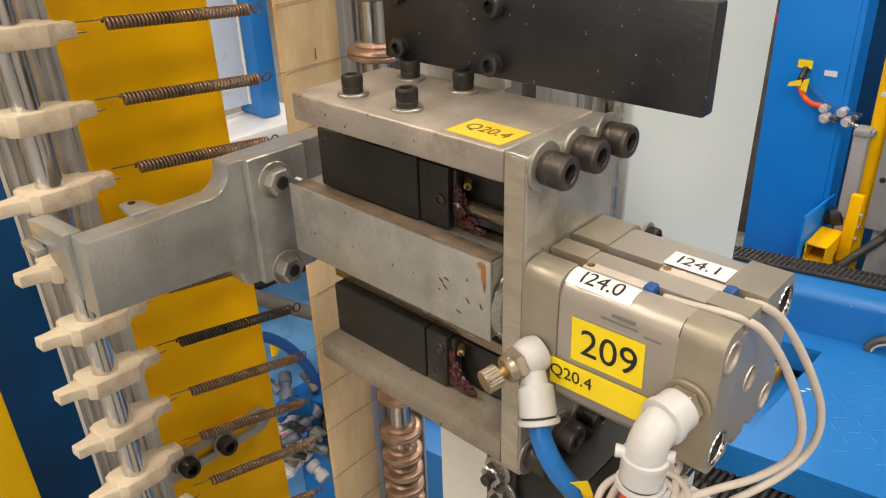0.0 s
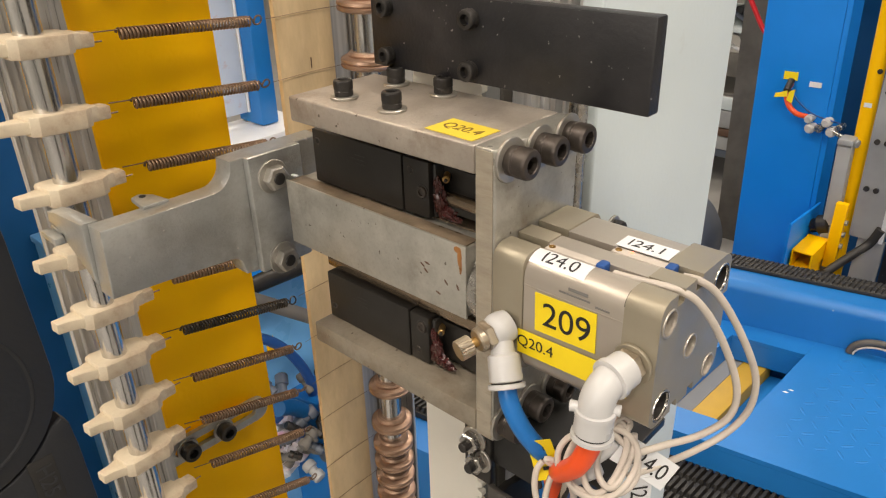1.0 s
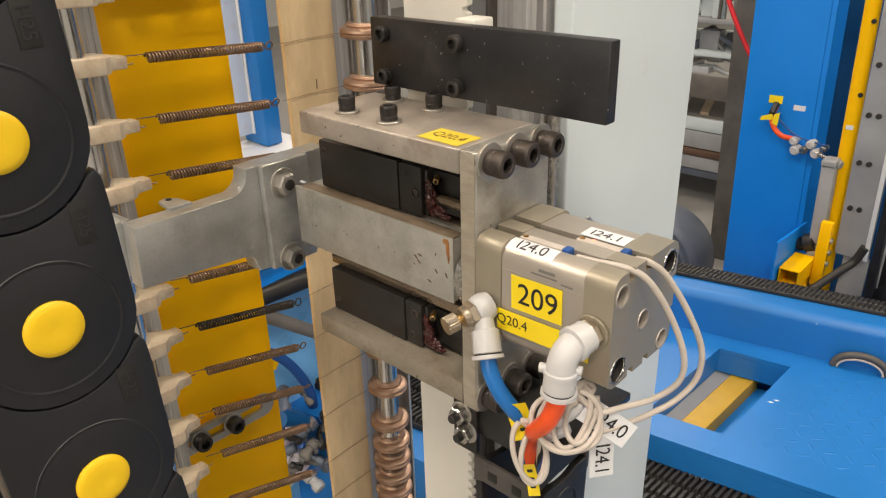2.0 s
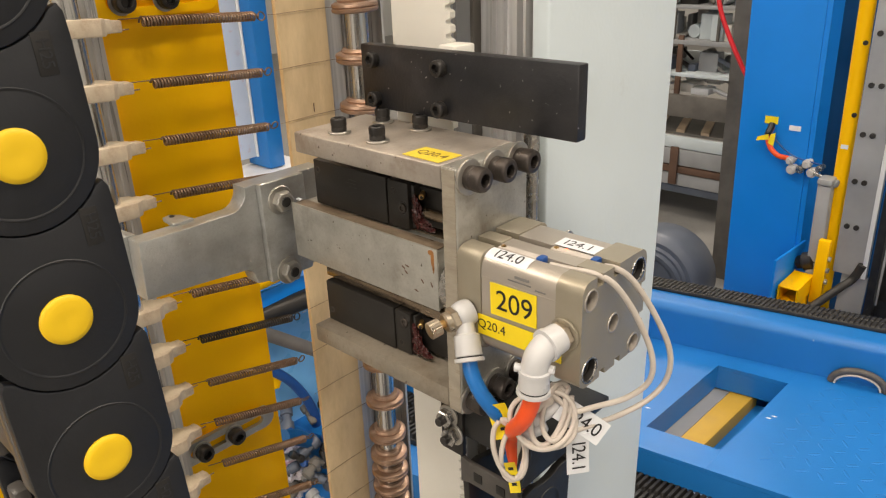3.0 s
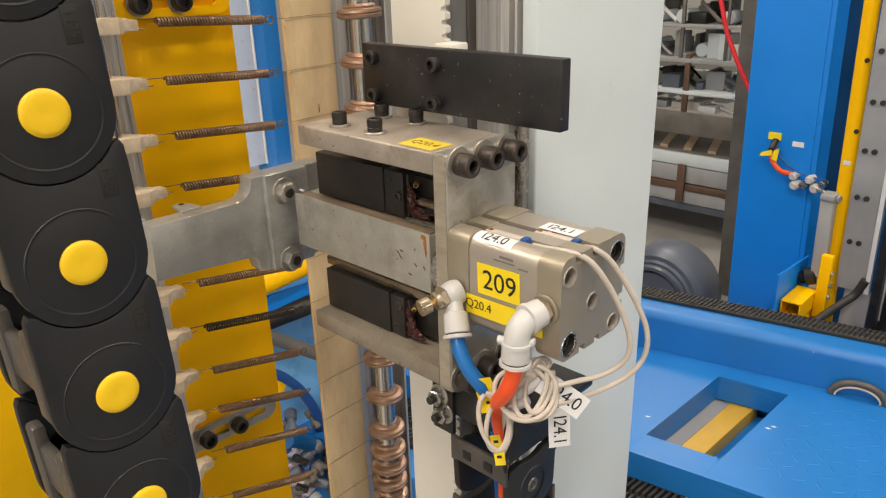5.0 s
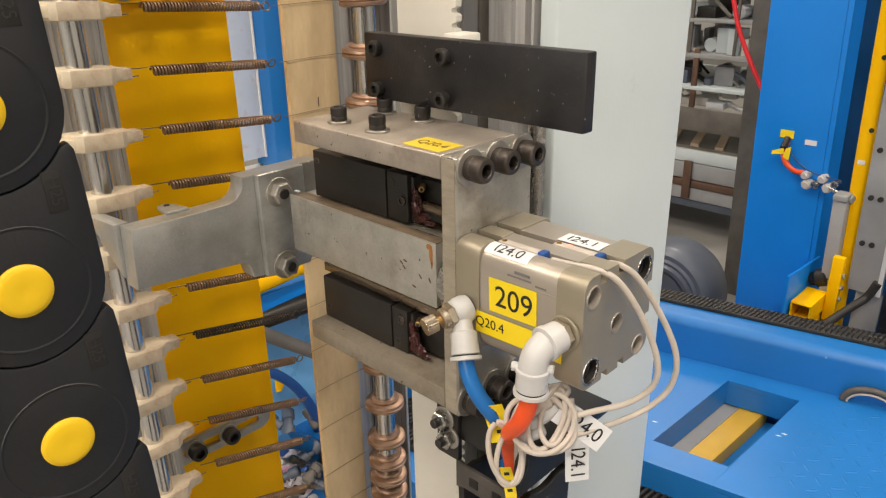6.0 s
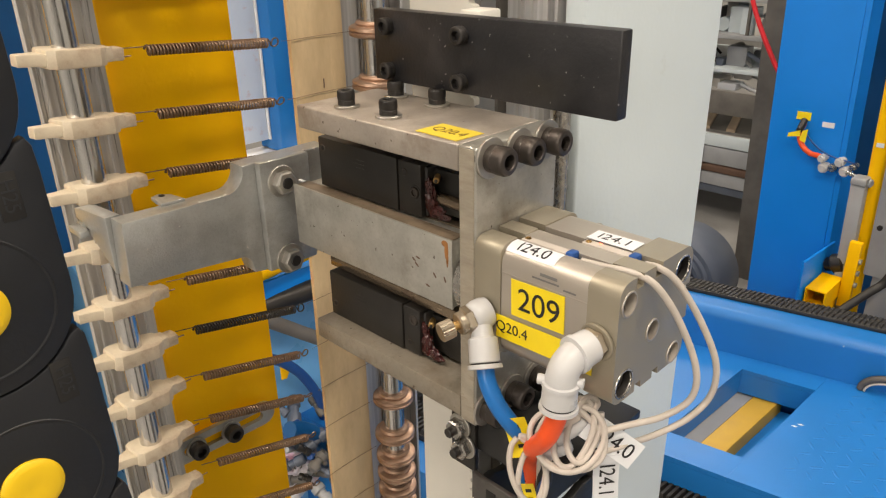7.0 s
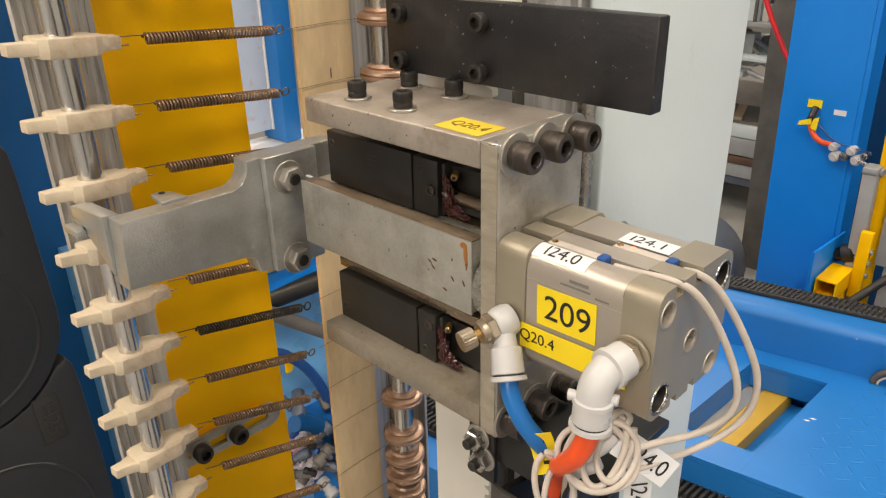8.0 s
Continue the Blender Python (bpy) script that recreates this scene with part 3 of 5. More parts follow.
NOTCH = [("t", 0.2295, 0.0050, 0.0052), ("t", 0.2152, 0.0050, 0.0052), ("b", 0.2210, 0.0048, 0.0035), ("b", 0.2350, 0.0048, 0.0035), ("r", 1.1305, 0.0048, 0.0035), ("r", 1.1470, 0.0048, 0.0035)]
BORE_AT = ((0.2082, 1.1580, 0.0050), (0.2500, 1.1580, 0.0062), (0.2095, 1.1212, 0.0062), (0.2496, 1.1182, 0.0048), (0.2288, 1.1381, 0.0046))


def bored_cap():
    """The end cap with its bores cut out of the outer face."""
    me = bpy.data.meshes.new("front_cap")
    bm = prism(square_section(0.0060, NOTCH), lambda u, v, w: Vector((u, CYF + w, v)), CYA - CYF, 0)
    bm.to_mesh(me)
    bm.free()
    cap = bpy.data.objects.new("front_cap", me)
    scene.collection.objects.link(cap)
    cut = None
    for hx, hz, r in BORE_AT:
        cut = rod((hx, CYF - 0.003, hz), (hx, CYF + 0.0125, hz), r, 30, 0, cut)
    cme = bpy.data.meshes.new("cutter")
    cut.to_mesh(cme)
    cut.free()
    cutter = bpy.data.objects.new("cutter", cme)
    scene.collection.objects.link(cutter)
    mod = cap.modifiers.new("bores", "BOOLEAN")
    mod.operation, mod.solver, mod.object = "DIFFERENCE", "EXACT", cutter
    bpy.context.view_layer.update()
    out = bpy.data.meshes.new_from_object(cap.evaluated_get(bpy.context.evaluated_depsgraph_get()))
    bpy.data.objects.remove(cap)
    bpy.data.objects.remove(cutter)
    bm = bmesh.new()
    bm.from_mesh(out)
    return bm


front_cap = part("front_cap", bored_cap(), ANODISED, cyl, "champagne anodised end cap")
rear_cap = part("rear_cap", prism(square_section(0.0060, NOTCH), lambda u, v, w: Vector((u, CYB + 0.0003 + w, v)), CYR - CYB - 0.0006, 0.0003), ANODISED, cyl, "champagne anodised end cap")
barrel = part("barrel", prism(square_section(0.0085, NOTCH, 0.0006), lambda u, v, w: Vector((u, CYA + 0.0003 + w, v)), CYB - CYA - 0.0003, 0.0), BARREL, cyl, "brushed grey aluminium barrel")
part("seam", prism(square_section(0.0050, NOTCH, 0.0012), lambda u, v, w: Vector((u, CYA - 0.0004 + w, v)), 0.0012, 0), DARK, cyl)
part("groove", box(CX0 + 0.0004, CX0 + 0.0008, CYA + 0.0004, CYB, 1.1552, 1.1557, 0), BARREL, barrel)
BORES = ((0.2082, 1.1580, 0), (0.2500, 1.1580, 1), (0.2095, 1.1212, 1), (0.2496, 1.1182, 2), (0.2288, 1.1381, 3))
for hx, hz, screw in BORES:
    r = (0.0048, 0.0060, 0.0046, 0.0044)[screw]
    tint = SCREW if screw == 1 else BARREL
    part("bore_rim", turned([(0.0006, r + 0.0008), (0, r + 0.0006), (0, r), (0.0010, r * 0.96)], (hx, CYF - 0.0004, hz), (hx, CYF + 1, hz), 30), tint, front_cap, "bright chamfered bore rim")
    # Screw wells take bolt black, so the recess shade is in their colour.
    well = part("bore", turned([(0.0, r * 0.985), (0.0085, r * 0.95), (0.0085, r * 0.5), (0.0120, r * 0.5), (0.0120, 0)], (hx, CYF - 0.0003, hz), (hx, CYF + 1, hz), 30), BOLT if screw == 1 else tint, front_cap, "machined counterbore")
    if screw == 1:
        socket_screw(well, (hx, CYF + 0.0075, hz), (0, -1, 0), r * 0.80, 0.0046, BOLT_BROWN, name="socket_screw")
# sensors in the two top slots


def over_barrel(y, v, lift):
    """A place on the barrel's skin: v runs from the slot's edge over the rounded shoulder."""
    r, xf = 0.0085, CX0 + 0.0006 + 0.0085
    flat = 0.2124 - xf
    if v <= flat:
        return Vector((0.2124 - v, y, CZ1 - 0.0006 + lift))
    a = (v - flat) / r
    return Vector((xf - (r + lift) * math.sin(a), y, CZ1 - 0.0006 - r + (r + lift) * math.cos(a)))


def wrapped_label(parent, yc, w, v0, v1, text, size):
    bm = bmesh.new()
    n = 10
    grid = [[[bm.verts.new(over_barrel(yc + s * w / 2, v0 + (v1 - v0) * k / n, lift)) for lift in (0.00005, 0.0003)] for k in range(n + 1)] for s in (-1, 1)]
    for k in range(n):
        for q in (0, 1):
            bm.faces.new((grid[0][k][q], grid[1][k][q], grid[1][k + 1][q], grid[0][k + 1][q]))
        for e in (0, 1):
            bm.faces.new((grid[e][k][0], grid[e][k + 1][0], grid[e][k + 1][1], grid[e][k][1]))
    bmesh.ops.recalc_face_normals(bm, faces=bm.faces)
    lab = part("sensor_label", bm, STICKER_W, parent, "white paper label with writing")
    ob = lettering(text, size, Matrix.Identity(4), lab)
    base, mid = base_of(lab), (v0 + v1) / 2
    for vert in ob.data.vertices:
        p = vert.co + base
        vert.co = over_barrel(yc - p.x, mid - p.y, 0.00042 + p.z) - base


for sx, y0, y1, txt in ((0.2152, 0.1340, 0.1108, "I24.0"), (0.2295, 0.1128, 0.0902, "I24.1")):
    sen = part("sensor", box(sx - 0.0023, sx + 0.0023, y1, y0, CZ1 - 0.0050, CZ1 - 0.0001, 0.0005), CABLE, cyl, "beige magnetic sensor in its slot")
    part("sensor_end", box(sx - 0.0026, sx + 0.0026, y1 - 0.0038, y1, CZ1 - 0.0046, CZ1 + 0.0007, 0.0008), CABLE_BLUE, sen, "blue cable gland")
    socket_screw(sen, (sx, y0 - 0.0022, CZ1 - 0.0002), (0, 0, 1), 0.0014, 0.0004, BRASS, name="set_screw")
    if txt == "I24.0":
        wrapped_label(sen, 0.1226, 0.0250, 0.0006, 0.0088, txt, 0.0083)
    else:
        part("signal_light", rod((sx + 0.0008, 0.1052, CZ1 - 0.0002), (sx + 0.0008, 0.1052, CZ1 + 0.0002), 0.0008, 10, 0.0001), LED, sen, "small lit red signal light")
        o = Vector((0.2374, 0.1026, CZ1 + 0.0001))
        lab = part("sensor_label", sheet(axes(o, (0.02, -1, 0), (1, 0.04, 0)), 0.0222, 0.0100), STICKER_W, sen, "white paper label with writing")
        lettering(txt, 0.0083, axes(o + Vector((0, 0, 0.0004)), (0.02, -1, 0), (1, 0.04, 0)), lab)
# stickers on the side
sx = CX0 + 0.0004
s1 = part("number_sticker", sheet(axes((sx, 0.1155, 1.1460), (0, -1, 0.025), (0, 0.02, 1)), 0.0276, 0.0171, 0.0003), STICKER_Y, barrel, "yellow sticker with black number")
lettering("209", 0.0150, axes((sx - 0.0005, 0.1147, 1.1456), (0, -1, 0.01), (0, 0.02, 1)), s1, squeeze=1.0)
s2 = part("output_sticker", sheet(axes((sx - 0.0006, 0.1120, 1.1298), (0, -1, 0.02), (0, 0.03, 1)), 0.0500, 0.0110, 0.0003), STICKER_Y, barrel, "yellow label strip")
lettering("Q20.4", 0.0070, axes((sx - 0.0011, 0.1282, 1.1300), (0, -1, 0.02), (0, 0.02, 1)), s2)
for k, (w, zz, yy) in enumerate(((0.0085, 1.1602, 0.1105), (0.0135, 1.1582, 0.1120), (0.006, 1.1571, 0.1000))):
    part("printed_bar", box(CX0 + 0.0003, CX0 + 0.00055, yy - w / 2, yy + w / 2, zz, zz + (0.0013 if k == 0 else 0.0007), 0), INK_GREY, barrel, "small grey printed line")


# ---- air fittings ----
f1 = thing("air_fitting", (0.193, 0.140, 1.113), "white plastic push-in elbow with brass flow control knob", "air fitting", "air fittings")
A1, B1 = Vector((0.2014, 0.1418, 1.1345)), Vector((0.1785, 0.1490, 1.1300))
ax1 = (B1 - A1).normalized()


def on1(d):
    return A1 + ax1 * d


part("banjo_body", turned([(0, 0.0050), (0.0003, 0.0064), (0.0030, 0.0072), (0.0062, 0.0072), (0.0088, 0.0064), (0.0094, 0.0055), (0.0094, 0)], A1, B1, 30), WHITE_PL, f1, smooth=60)
part("hex_nut", rod(on1(0.0092), on1(0.0130), 0.0066, 6, 0.0007), NICKEL, f1, "nickel hexagon nut", smooth=20)
part("collar", turned([(0, 0.0050), (0.0003, 0.0053), (0.0024, 0.0053), (0.0032, 0.0046), (0.0033, 0)], on1(0.0129), B1, 24), NICKEL, f1)
part("spindle", rod(on1(0.0150), on1(0.0200), 0.0022, 16), BRASS, f1, "brass spindle")
m0, _ = frame_of(on1(0.0190), B1 + ax1)
ridge = [((0.0042 + (0.00025 if k % 2 else 0)) * math.cos(2 * math.pi * k / 44), (0.0042 + (0.00025 if k % 2 else 0)) * math.sin(2 * math.pi * k / 44)) for k in range(44)]
part("knob", prism(ridge, lambda u, v, w: m0 @ Vector((u, v, w)), 0.0062, 0.0004), NICKEL, f1, "knurled metal knob", smooth=20)
S1, S2 = Vector((0.1960, 0.1420, 1.1330)), Vector((0.1882, 0.1322, 1.1140))
part("socket", turned([(0.0035, 0), (0.0035, 0.0046), (0.0085, 0.0050), (0.0095, 0.0066), (0.0195, 0.0069), (0.0200, 0.0062), (0.0206, 0.0062), (0.0207, 0.0076), (0.0224, 0.0077), (0.0228, 0.0072), (0.0228, 0.0042)], S1, S2, 30), WHITE_PL, f1)
part("release_gap", turned([(0.0199, 0.0063), (0.0207, 0.0063)], S1, S2, 30), RUBBER, f1)

f2 = thing("air_fitting", (0.183, 0.088, 1.100), "white plastic push-in elbow on a nickel thread", "air fitting", "air fittings")
part("seal_ring", rod((0.2016, 0.0857, 1.1412), (0.2002, 0.0858, 1.1411), 0.0080, 32, 0.0003), ANODISED, f2)
part("hex_base", rod((0.2002, 0.0858, 1.1411), (0.1965, 0.0862, 1.1408), 0.0068, 6, 0.0006), NICKEL, f2, "nickel hexagon base", smooth=20)
part("upper_sleeve", turned([(0, 0.0062), (0.0004, 0.0070), (0.0064, 0.0073), (0.0068, 0.0079), (0.0090, 0.0079), (0.0094, 0.0064), (0.0094, 0)], (0.1976, 0.0861, 1.1409), (0.1858, 0.0884, 1.1390), 30), WHITE_PL, f2)
part("elbow_body", tube(spline([(0.1918, 0.0872, 1.1400), (0.1882, 0.0879, 1.1389), (0.1850, 0.0886, 1.1362), (0.1834, 0.0890, 1.1324), (0.1829, 0.0891, 1.1280)], 6), 0.0064, 22), WHITE_PL, f2, smooth=60)
part("socket", turned([(0, 0), (0, 0.0064), (0.0002, 0.0074), (0.0018, 0.0075), (0.0021, 0.0070), (0.0095, 0.0071), (0.0100, 0.0065), (0.0105, 0.0065), (0.0106, 0.0078), (0.0122, 0.0079), (0.0126, 0.0074), (0.0126, 0.0042)], (0.1830, 0.0890, 1.1300), (0.1820, 0.0892, 1.1110), 30), WHITE_PL, f2)
part("release_gap", turned([(0.0099, 0.0066), (0.0106, 0.0066)], (0.1830, 0.0890, 1.1300), (0.1820, 0.0892, 1.1110), 30), RUBBER, f2)
for l0, l1 in (((0.1859, 0.0850, 1.1302), (0.1881, 0.0795, 1.1300)), ((0.1804, 0.0935, 1.1300), (0.1784, 0.0980, 1.1298))):
    lugp = part("side_lug", turned([(0, 0), (0, 0.0018), (0.0036, 0.0022), (0.0039, 0.0019), (0.0039, 0.0011), (0.0025, 0.0010), (0.0025, 0)], l0, l1, 18), WHITE_PL, f2)

solo("blue_air_hose", tube(spline([(0.1895, 0.1335, 1.1165), (0.1875, 0.1305, 1.1090), (0.1880, 0.1245, 1.0985), (0.1920, 0.1185, 1.0880), (0.2030, 0.1180, 1.0720), (0.2180, 0.1300, 1.0400), (0.2300, 0.1360, 0.9600), (0.2300, 0.1360, 0.8000)]), 0.0040, 14), HOSE_BLUE, (0.1888, 0.1333, 0.8), "blue pneumatic hose running down into the cable chain", "air hose", "air hoses", smooth=60)
solo("orange_air_hose", tube(spline([(0.1824, 0.0891, 1.1210), (0.1820, 0.0899, 1.1120), (0.1828, 0.0948, 1.1000), (0.1880, 0.1045, 1.0870), (0.1990, 0.1130, 1.0740), (0.2100, 0.1220, 1.0560), (0.2200, 0.1260, 1.0200), (0.2220, 0.1270, 0.9500), (0.2220, 0.1270, 0.8000)]), 0.0042, 14), HOSE_ORANGE, (0.1806, 0.0902, 0.8), "bright orange pneumatic hose running down into the cable chain", "air hose", "air hoses", smooth=60)

# ---- bar, rack, rails and post behind the unit ----
barob = thing("mounting_bar", (0.255, 0.19, 1.2125), "black painted flat steel bar with chipped edges and four bolts", "steel bar")
part("bar", box(0.2510, 0.2592, 0.1149, 0.2690, 1.2143, 1.2518, 0.0010, 2), BLACK_PAINT, barob)
for by, bz in ((0.2572, 1.2434), (0.2036, 1.2429), (0.2570, 1.2202), (0.2040, 1.2201)):
    socket_screw(barob, (0.2510, by, bz), (-1, 0, 0), 0.0046, 0.0050, BOLT, 0, name="bolt")

rack = thing("toothed_rack", (0.277, 0.243, 0.0), "white nylon toothed rack standing upright", "toothed rack")
outline = [(0.2665, 0.55), (0.2665, 1.75)]
z = 1.75
teeth = []
while z > 0.56:
    teeth += [(0.2192, z), (0.2184, z - 0.0008), (0.2184, z - 0.0036), (0.2192, z - 0.0044), (0.2216, z - 0.0050), (0.2222, z - 0.0062), (0.2216, z - 0.0074)]
    z -= 0.0080
part("rack_bar", prism(outline + teeth + [(0.2205, 0.55)], lambda u, v, w: Vector((0.2760 + w, u, v)), 0.0045, 0), NYLON, rack, smooth=10)
part("rack_foot", box(0.2594, 0.2755, 0.1995, 0.2130, 1.2440, 1.2536, 0.0012), NYLON, barob, "pale clamp block behind the bar")
part("rack_edge", box(0.2806, 0.2835, 0.2225, 0.2660, 0.55, 1.75, 0.0005), RACK_GREY, rack, "dark backing strip")

prof = thing("guide_profile", (0.33, 0.215, 0.0), "grooved aluminium guide profile standing upright", "aluminium profile")
pp = [(0.1795, 0.0), (0.1795, 0.010), (0.1830, 0.010), (0.1830, 0.004), (0.1870, 0.004), (0.1870, 0.011), (0.1915, 0.011), (0.1915, 0.002), (0.1955, 0.002), (0.1955, 0.013), (0.1975, 0.013), (0.1975, 0.006), (0.2020, 0.006), (0.2020, 0.013), (0.2055, 0.013), (0.2055, 0.001), (0.2085, 0.001), (0.2085, 0.009), (0.2120, 0.009), (0.2120, 0.013), (0.2135, 0.013), (0.2135, 0.008), (0.2215, 0.008), (0.2215, 0.012), (0.2235, 0.012), (0.2235, 0.005), (0.2365, 0.005), (0.2365, 0.0), (0.2400, 0.0), (0.2400, -0.03), (0.1795, -0.03)]
part("profile", prism(pp, lambda u, v, w: Vector((0.330 - v, u, 0.02 + w)), 1.75, 0), ALU_RAIL, prof, smooth=10)
# Shaft added in place of the shadowed band left of the post.
part("guide_shaft", rod((0.2930, 0.1725, 0.02), (0.2930, 0.1725, 1.214), 0.0046, 20), SCREW, prof, "steel shaft added for the dark shaded band beside the post")
part("back_strip", box(0.310, 0.345, 0.2438, 0.2540, 0.02, 1.77, 0.001), RACK_GREY, prof, "grey strip beside the grooves")
# A strip in dark colour takes the place of the gap's shade.
part("edge_strip", box(0.322, 0.345, 0.2403, 0.2435, 0.02, 1.77, 0.001), PILLAR, prof, "dark strip standing in for a shaded gap")

post = thing("machine_post", (0.385, 0.21, 0.0), "pale grey painted steel machine post", "post")
part("post_body", box(0.2992, 0.4505, 0.1660, 0.1780, 0.0, 1.80, 0.0015, 3), POST, post)
socket_screw(post, (0.3230, 0.1660, 1.1268), (0, -1, 0), 0.0052, 0.0055, BOLT, 0.0070, name="bolt")

# ---- left side: plunger rod, fingers, springs, plywood strip and ring rod ----
RX, RY = 0.1312, 0.3860
lrod = thing("guide_rod", (RX, RY, 0.02), "polished steel guide rod standing upright", "steel rod")
part("shaft", rod((RX, RY, 0.02), (RX, RY, 1.70), 0.0071, 32), CHROME, lrod)
alu = thing("backing_profile", (0.135, 0.42, 0.02), "silver aluminium profile with grooves standing upright", "aluminium profile")
q = [(0.1180, 0.4125), (0.1180, 0.4110), (0.1192, 0.4100), (0.1200, 0.4118), (0.1232, 0.4118), (0.1238, 0.4106), (0.1250, 0.4106), (0.1256, 0.4124), (0.1300, 0.4124), (0.1306, 0.4136), (0.1395, 0.4136), (0.1402, 0.4122), (0.1448, 0.4122), (0.1454, 0.4104), (0.1466, 0.4104), (0.1472, 0.4120), (0.1530, 0.4120), (0.1536, 0.4106), (0.1548, 0.4106), (0.1554, 0.4118), (0.1602, 0.4118), (0.1602, 0.4150), (0.1190, 0.4150)]
part("front_plate", prism(q, lambda u, v, w: Vector((u, v, 0.02 + w)), 1.68, 0), ALU, alu, smooth=10)
# Web added to close the gap and shade the yellow panel's edge.
part("side_web", box(0.1570, 0.1600, 0.4151, 0.4415, 0.02, 1.70, 0.0003), ALU, alu)

FZ = [1.3030, 1.2670, 1.2300, 1.1916, 1.1535, 1.1155, 1.0775, 1.0422, 1.0050, 0.9670, 0.9220, 0.8800, 0.8380]
SPRING_LEFT = [1.3040, 1.2650, 1.2252, 1.1860, 1.1474, 1.1090, 1.0690, 1.0297, 0.9906, 0.9527, 0.9115, 0.8630, 0.8200]
SPRING_RIGHT = [1.3010, 1.2600, 1.2195, 1.1784, 1.1380, 1.0975, 1.0545, 1.0122, 0.9695, 0.9268, 0.8850, 0.8320, 0.7880]


def build_finger():
    """One ivory finger: a block round the rod, waisted arms and a stepped tip with a wire hook."""
    f = thing("wire_finger", (0, 0, 0), "ivory plastic finger clamped on the steel rod", "wire finger", "wire fingers")
    at = lambda u, v, w: Vector((u, v, w))
    hub = [(-0.0150, -0.0075), (-0.0115, -0.0105), (0.0130, -0.0105), (0.0180, -0.0070), (0.0195, -0.0020), (0.0185, 0.0085), (0.0130, 0.0105), (-0.0115, 0.0105), (-0.0150, 0.0085)]
    part("finger_body", prism(hub, lambda u, v, w: at(u, v, -0.0056 + w), 0.0104, 0.0012), IVORY, f, smooth=30)
    tail = [(-0.0285, -0.0034), (-0.0215, -0.0042), (-0.0145, -0.0068), (-0.0145, 0.0070), (-0.0215, 0.0046), (-0.0285, 0.0040)]
    part("finger_tail", prism(tail, lambda u, v, w: at(u, v, -0.0040 + w), 0.0066, 0.0009), IVORY, f, smooth=30)
    neck = [(0.0170, -0.0060), (0.0205, -0.0046), (0.0235, -0.0040), (0.0235, 0.0068), (0.0205, 0.0070), (0.0170, 0.0078)]
    part("finger_neck", prism(neck, lambda u, v, w: at(u, v, -0.0044 + w), 0.0086, 0.0012), IVORY, f, smooth=30)
    part("finger_tip", prism([(0.0222, -0.0040), (0.0303, -0.0036), (0.0312, 0.0012), (0.0306, 0.0066), (0.0222, 0.0070)], lambda u, v, w: at(u, v, -0.0042 + w), 0.0074, 0.0010), IVORY, f, smooth=30)
    part("wire_end", tube([(0.0303, 0.0040, -0.0020), (0.0340, 0.0036, -0.0030), (0.0385, 0.0034, -0.0028)], 0.0005, 6), SPRING, f, "bent dark wire end")
    return f


def build_spring(wire, label):
    """A close-wound tension spring with its end loop and straight wires."""
    s = thing("tension_spring", (0, 0, 0), label, "spring", "tension springs")
    turns, n, length, r, w = 38, 12, 0.0860, 0.0028, 0.00086
    line = [(length * k / (turns * n), r * math.cos(2 * math.pi * k / n), r * math.sin(2 * math.pi * k / n)) for k in range(turns * n + 1)]
    part("coil", tube(line, w, 5), wire, s, smooth=60)
    part("lead_wire", tube([(0.0006, 0, 0.0024), (-0.0060, 0.0002, 0.0022), (-0.0145, 0.0005, 0.0020)], 0.0004, 6), wire, s)
    loop = [(length, 0, 0.0030), (length + 0.0025, 0, 0.0006), (length + 0.0035, 0, -0.0012)]
    loop += [(length + 0.0070 - 0.0030 * math.cos(a), 0.0003 * a, 0.0030 * math.sin(a)) for a in [0.3 + 0.5 * k for k in range(13)]]
    part("loop", tube(spline(loop, 4), 0.0006, 6), wire, s)
    return s


finger, spring = build_finger(), build_spring(SPRING, "dark brown close-wound tension spring")
black_spring = build_spring(SPRING_BLACK, "blackened oily close-wound tension spring")
rng = random.Random(3)
WIRE_Z = []
for k, fz in enumerate(FZ):
    fm = pose(RX + 0.0005, RY, fz, rng.uniform(-1.5, 1.5), 4 + rng.uniform(-1, 1), 5 + rng.uniform(-2, 2))
    tip = Vector((0.1832, 0.4030, SPRING_LEFT[k]))
    stretch = rng.uniform(-0.002, 0.004)
    far = Vector((0.2715 + stretch, 0.4045, SPRING_RIGHT[k]))
    WIRE_Z.append(far)
    q = (far - tip).to_track_quat("X", "Z").to_matrix().to_4x4()
    sm = Matrix.Translation(tip) @ q @ pose(0, 0, 0, rng.uniform(-35, 35))
    if k == 0:
        finger.matrix_basis, spring.matrix_basis = fm, sm
    else:
        copy_thing(finger, fm)
        if k == 7:
            black_spring.matrix_basis = sm
        else:
            copy_thing(spring, sm)

strip = thing("plywood_strip", (0.315, 0.415, 0.02), "tan plywood strip behind the thin pull wires", "wooden strip")
part("board", box(0.2910, 0.3385, 0.4080, 0.4125, 0.02, 1.70, 0.0006), BEIGE, strip)
for k, far in enumerate(WIRE_Z):
    solo("pull_wire", tube(spline([far + Vector((0.0095, 0.0008, 0)), (0.2905, 0.4068, far.z - 0.0005), (0.3150, 0.4072, far.z), (0.3440, 0.4066, far.z)], 3), 0.00020, 5), SPRING, far, "thin dark pull wire across the plywood", "wire", "pull wires")
part("splinter", tube([(0.3170, 0.4076, 1.1810), (0.3172, 0.4078, 1.1880)], 0.0004, 5), RUST, strip)

GX, GY = 0.3620, 0.4000
grod = thing("ring_rod", (GX, GY, 0.02), "polished steel rod standing upright inside copper rings", "steel rod")
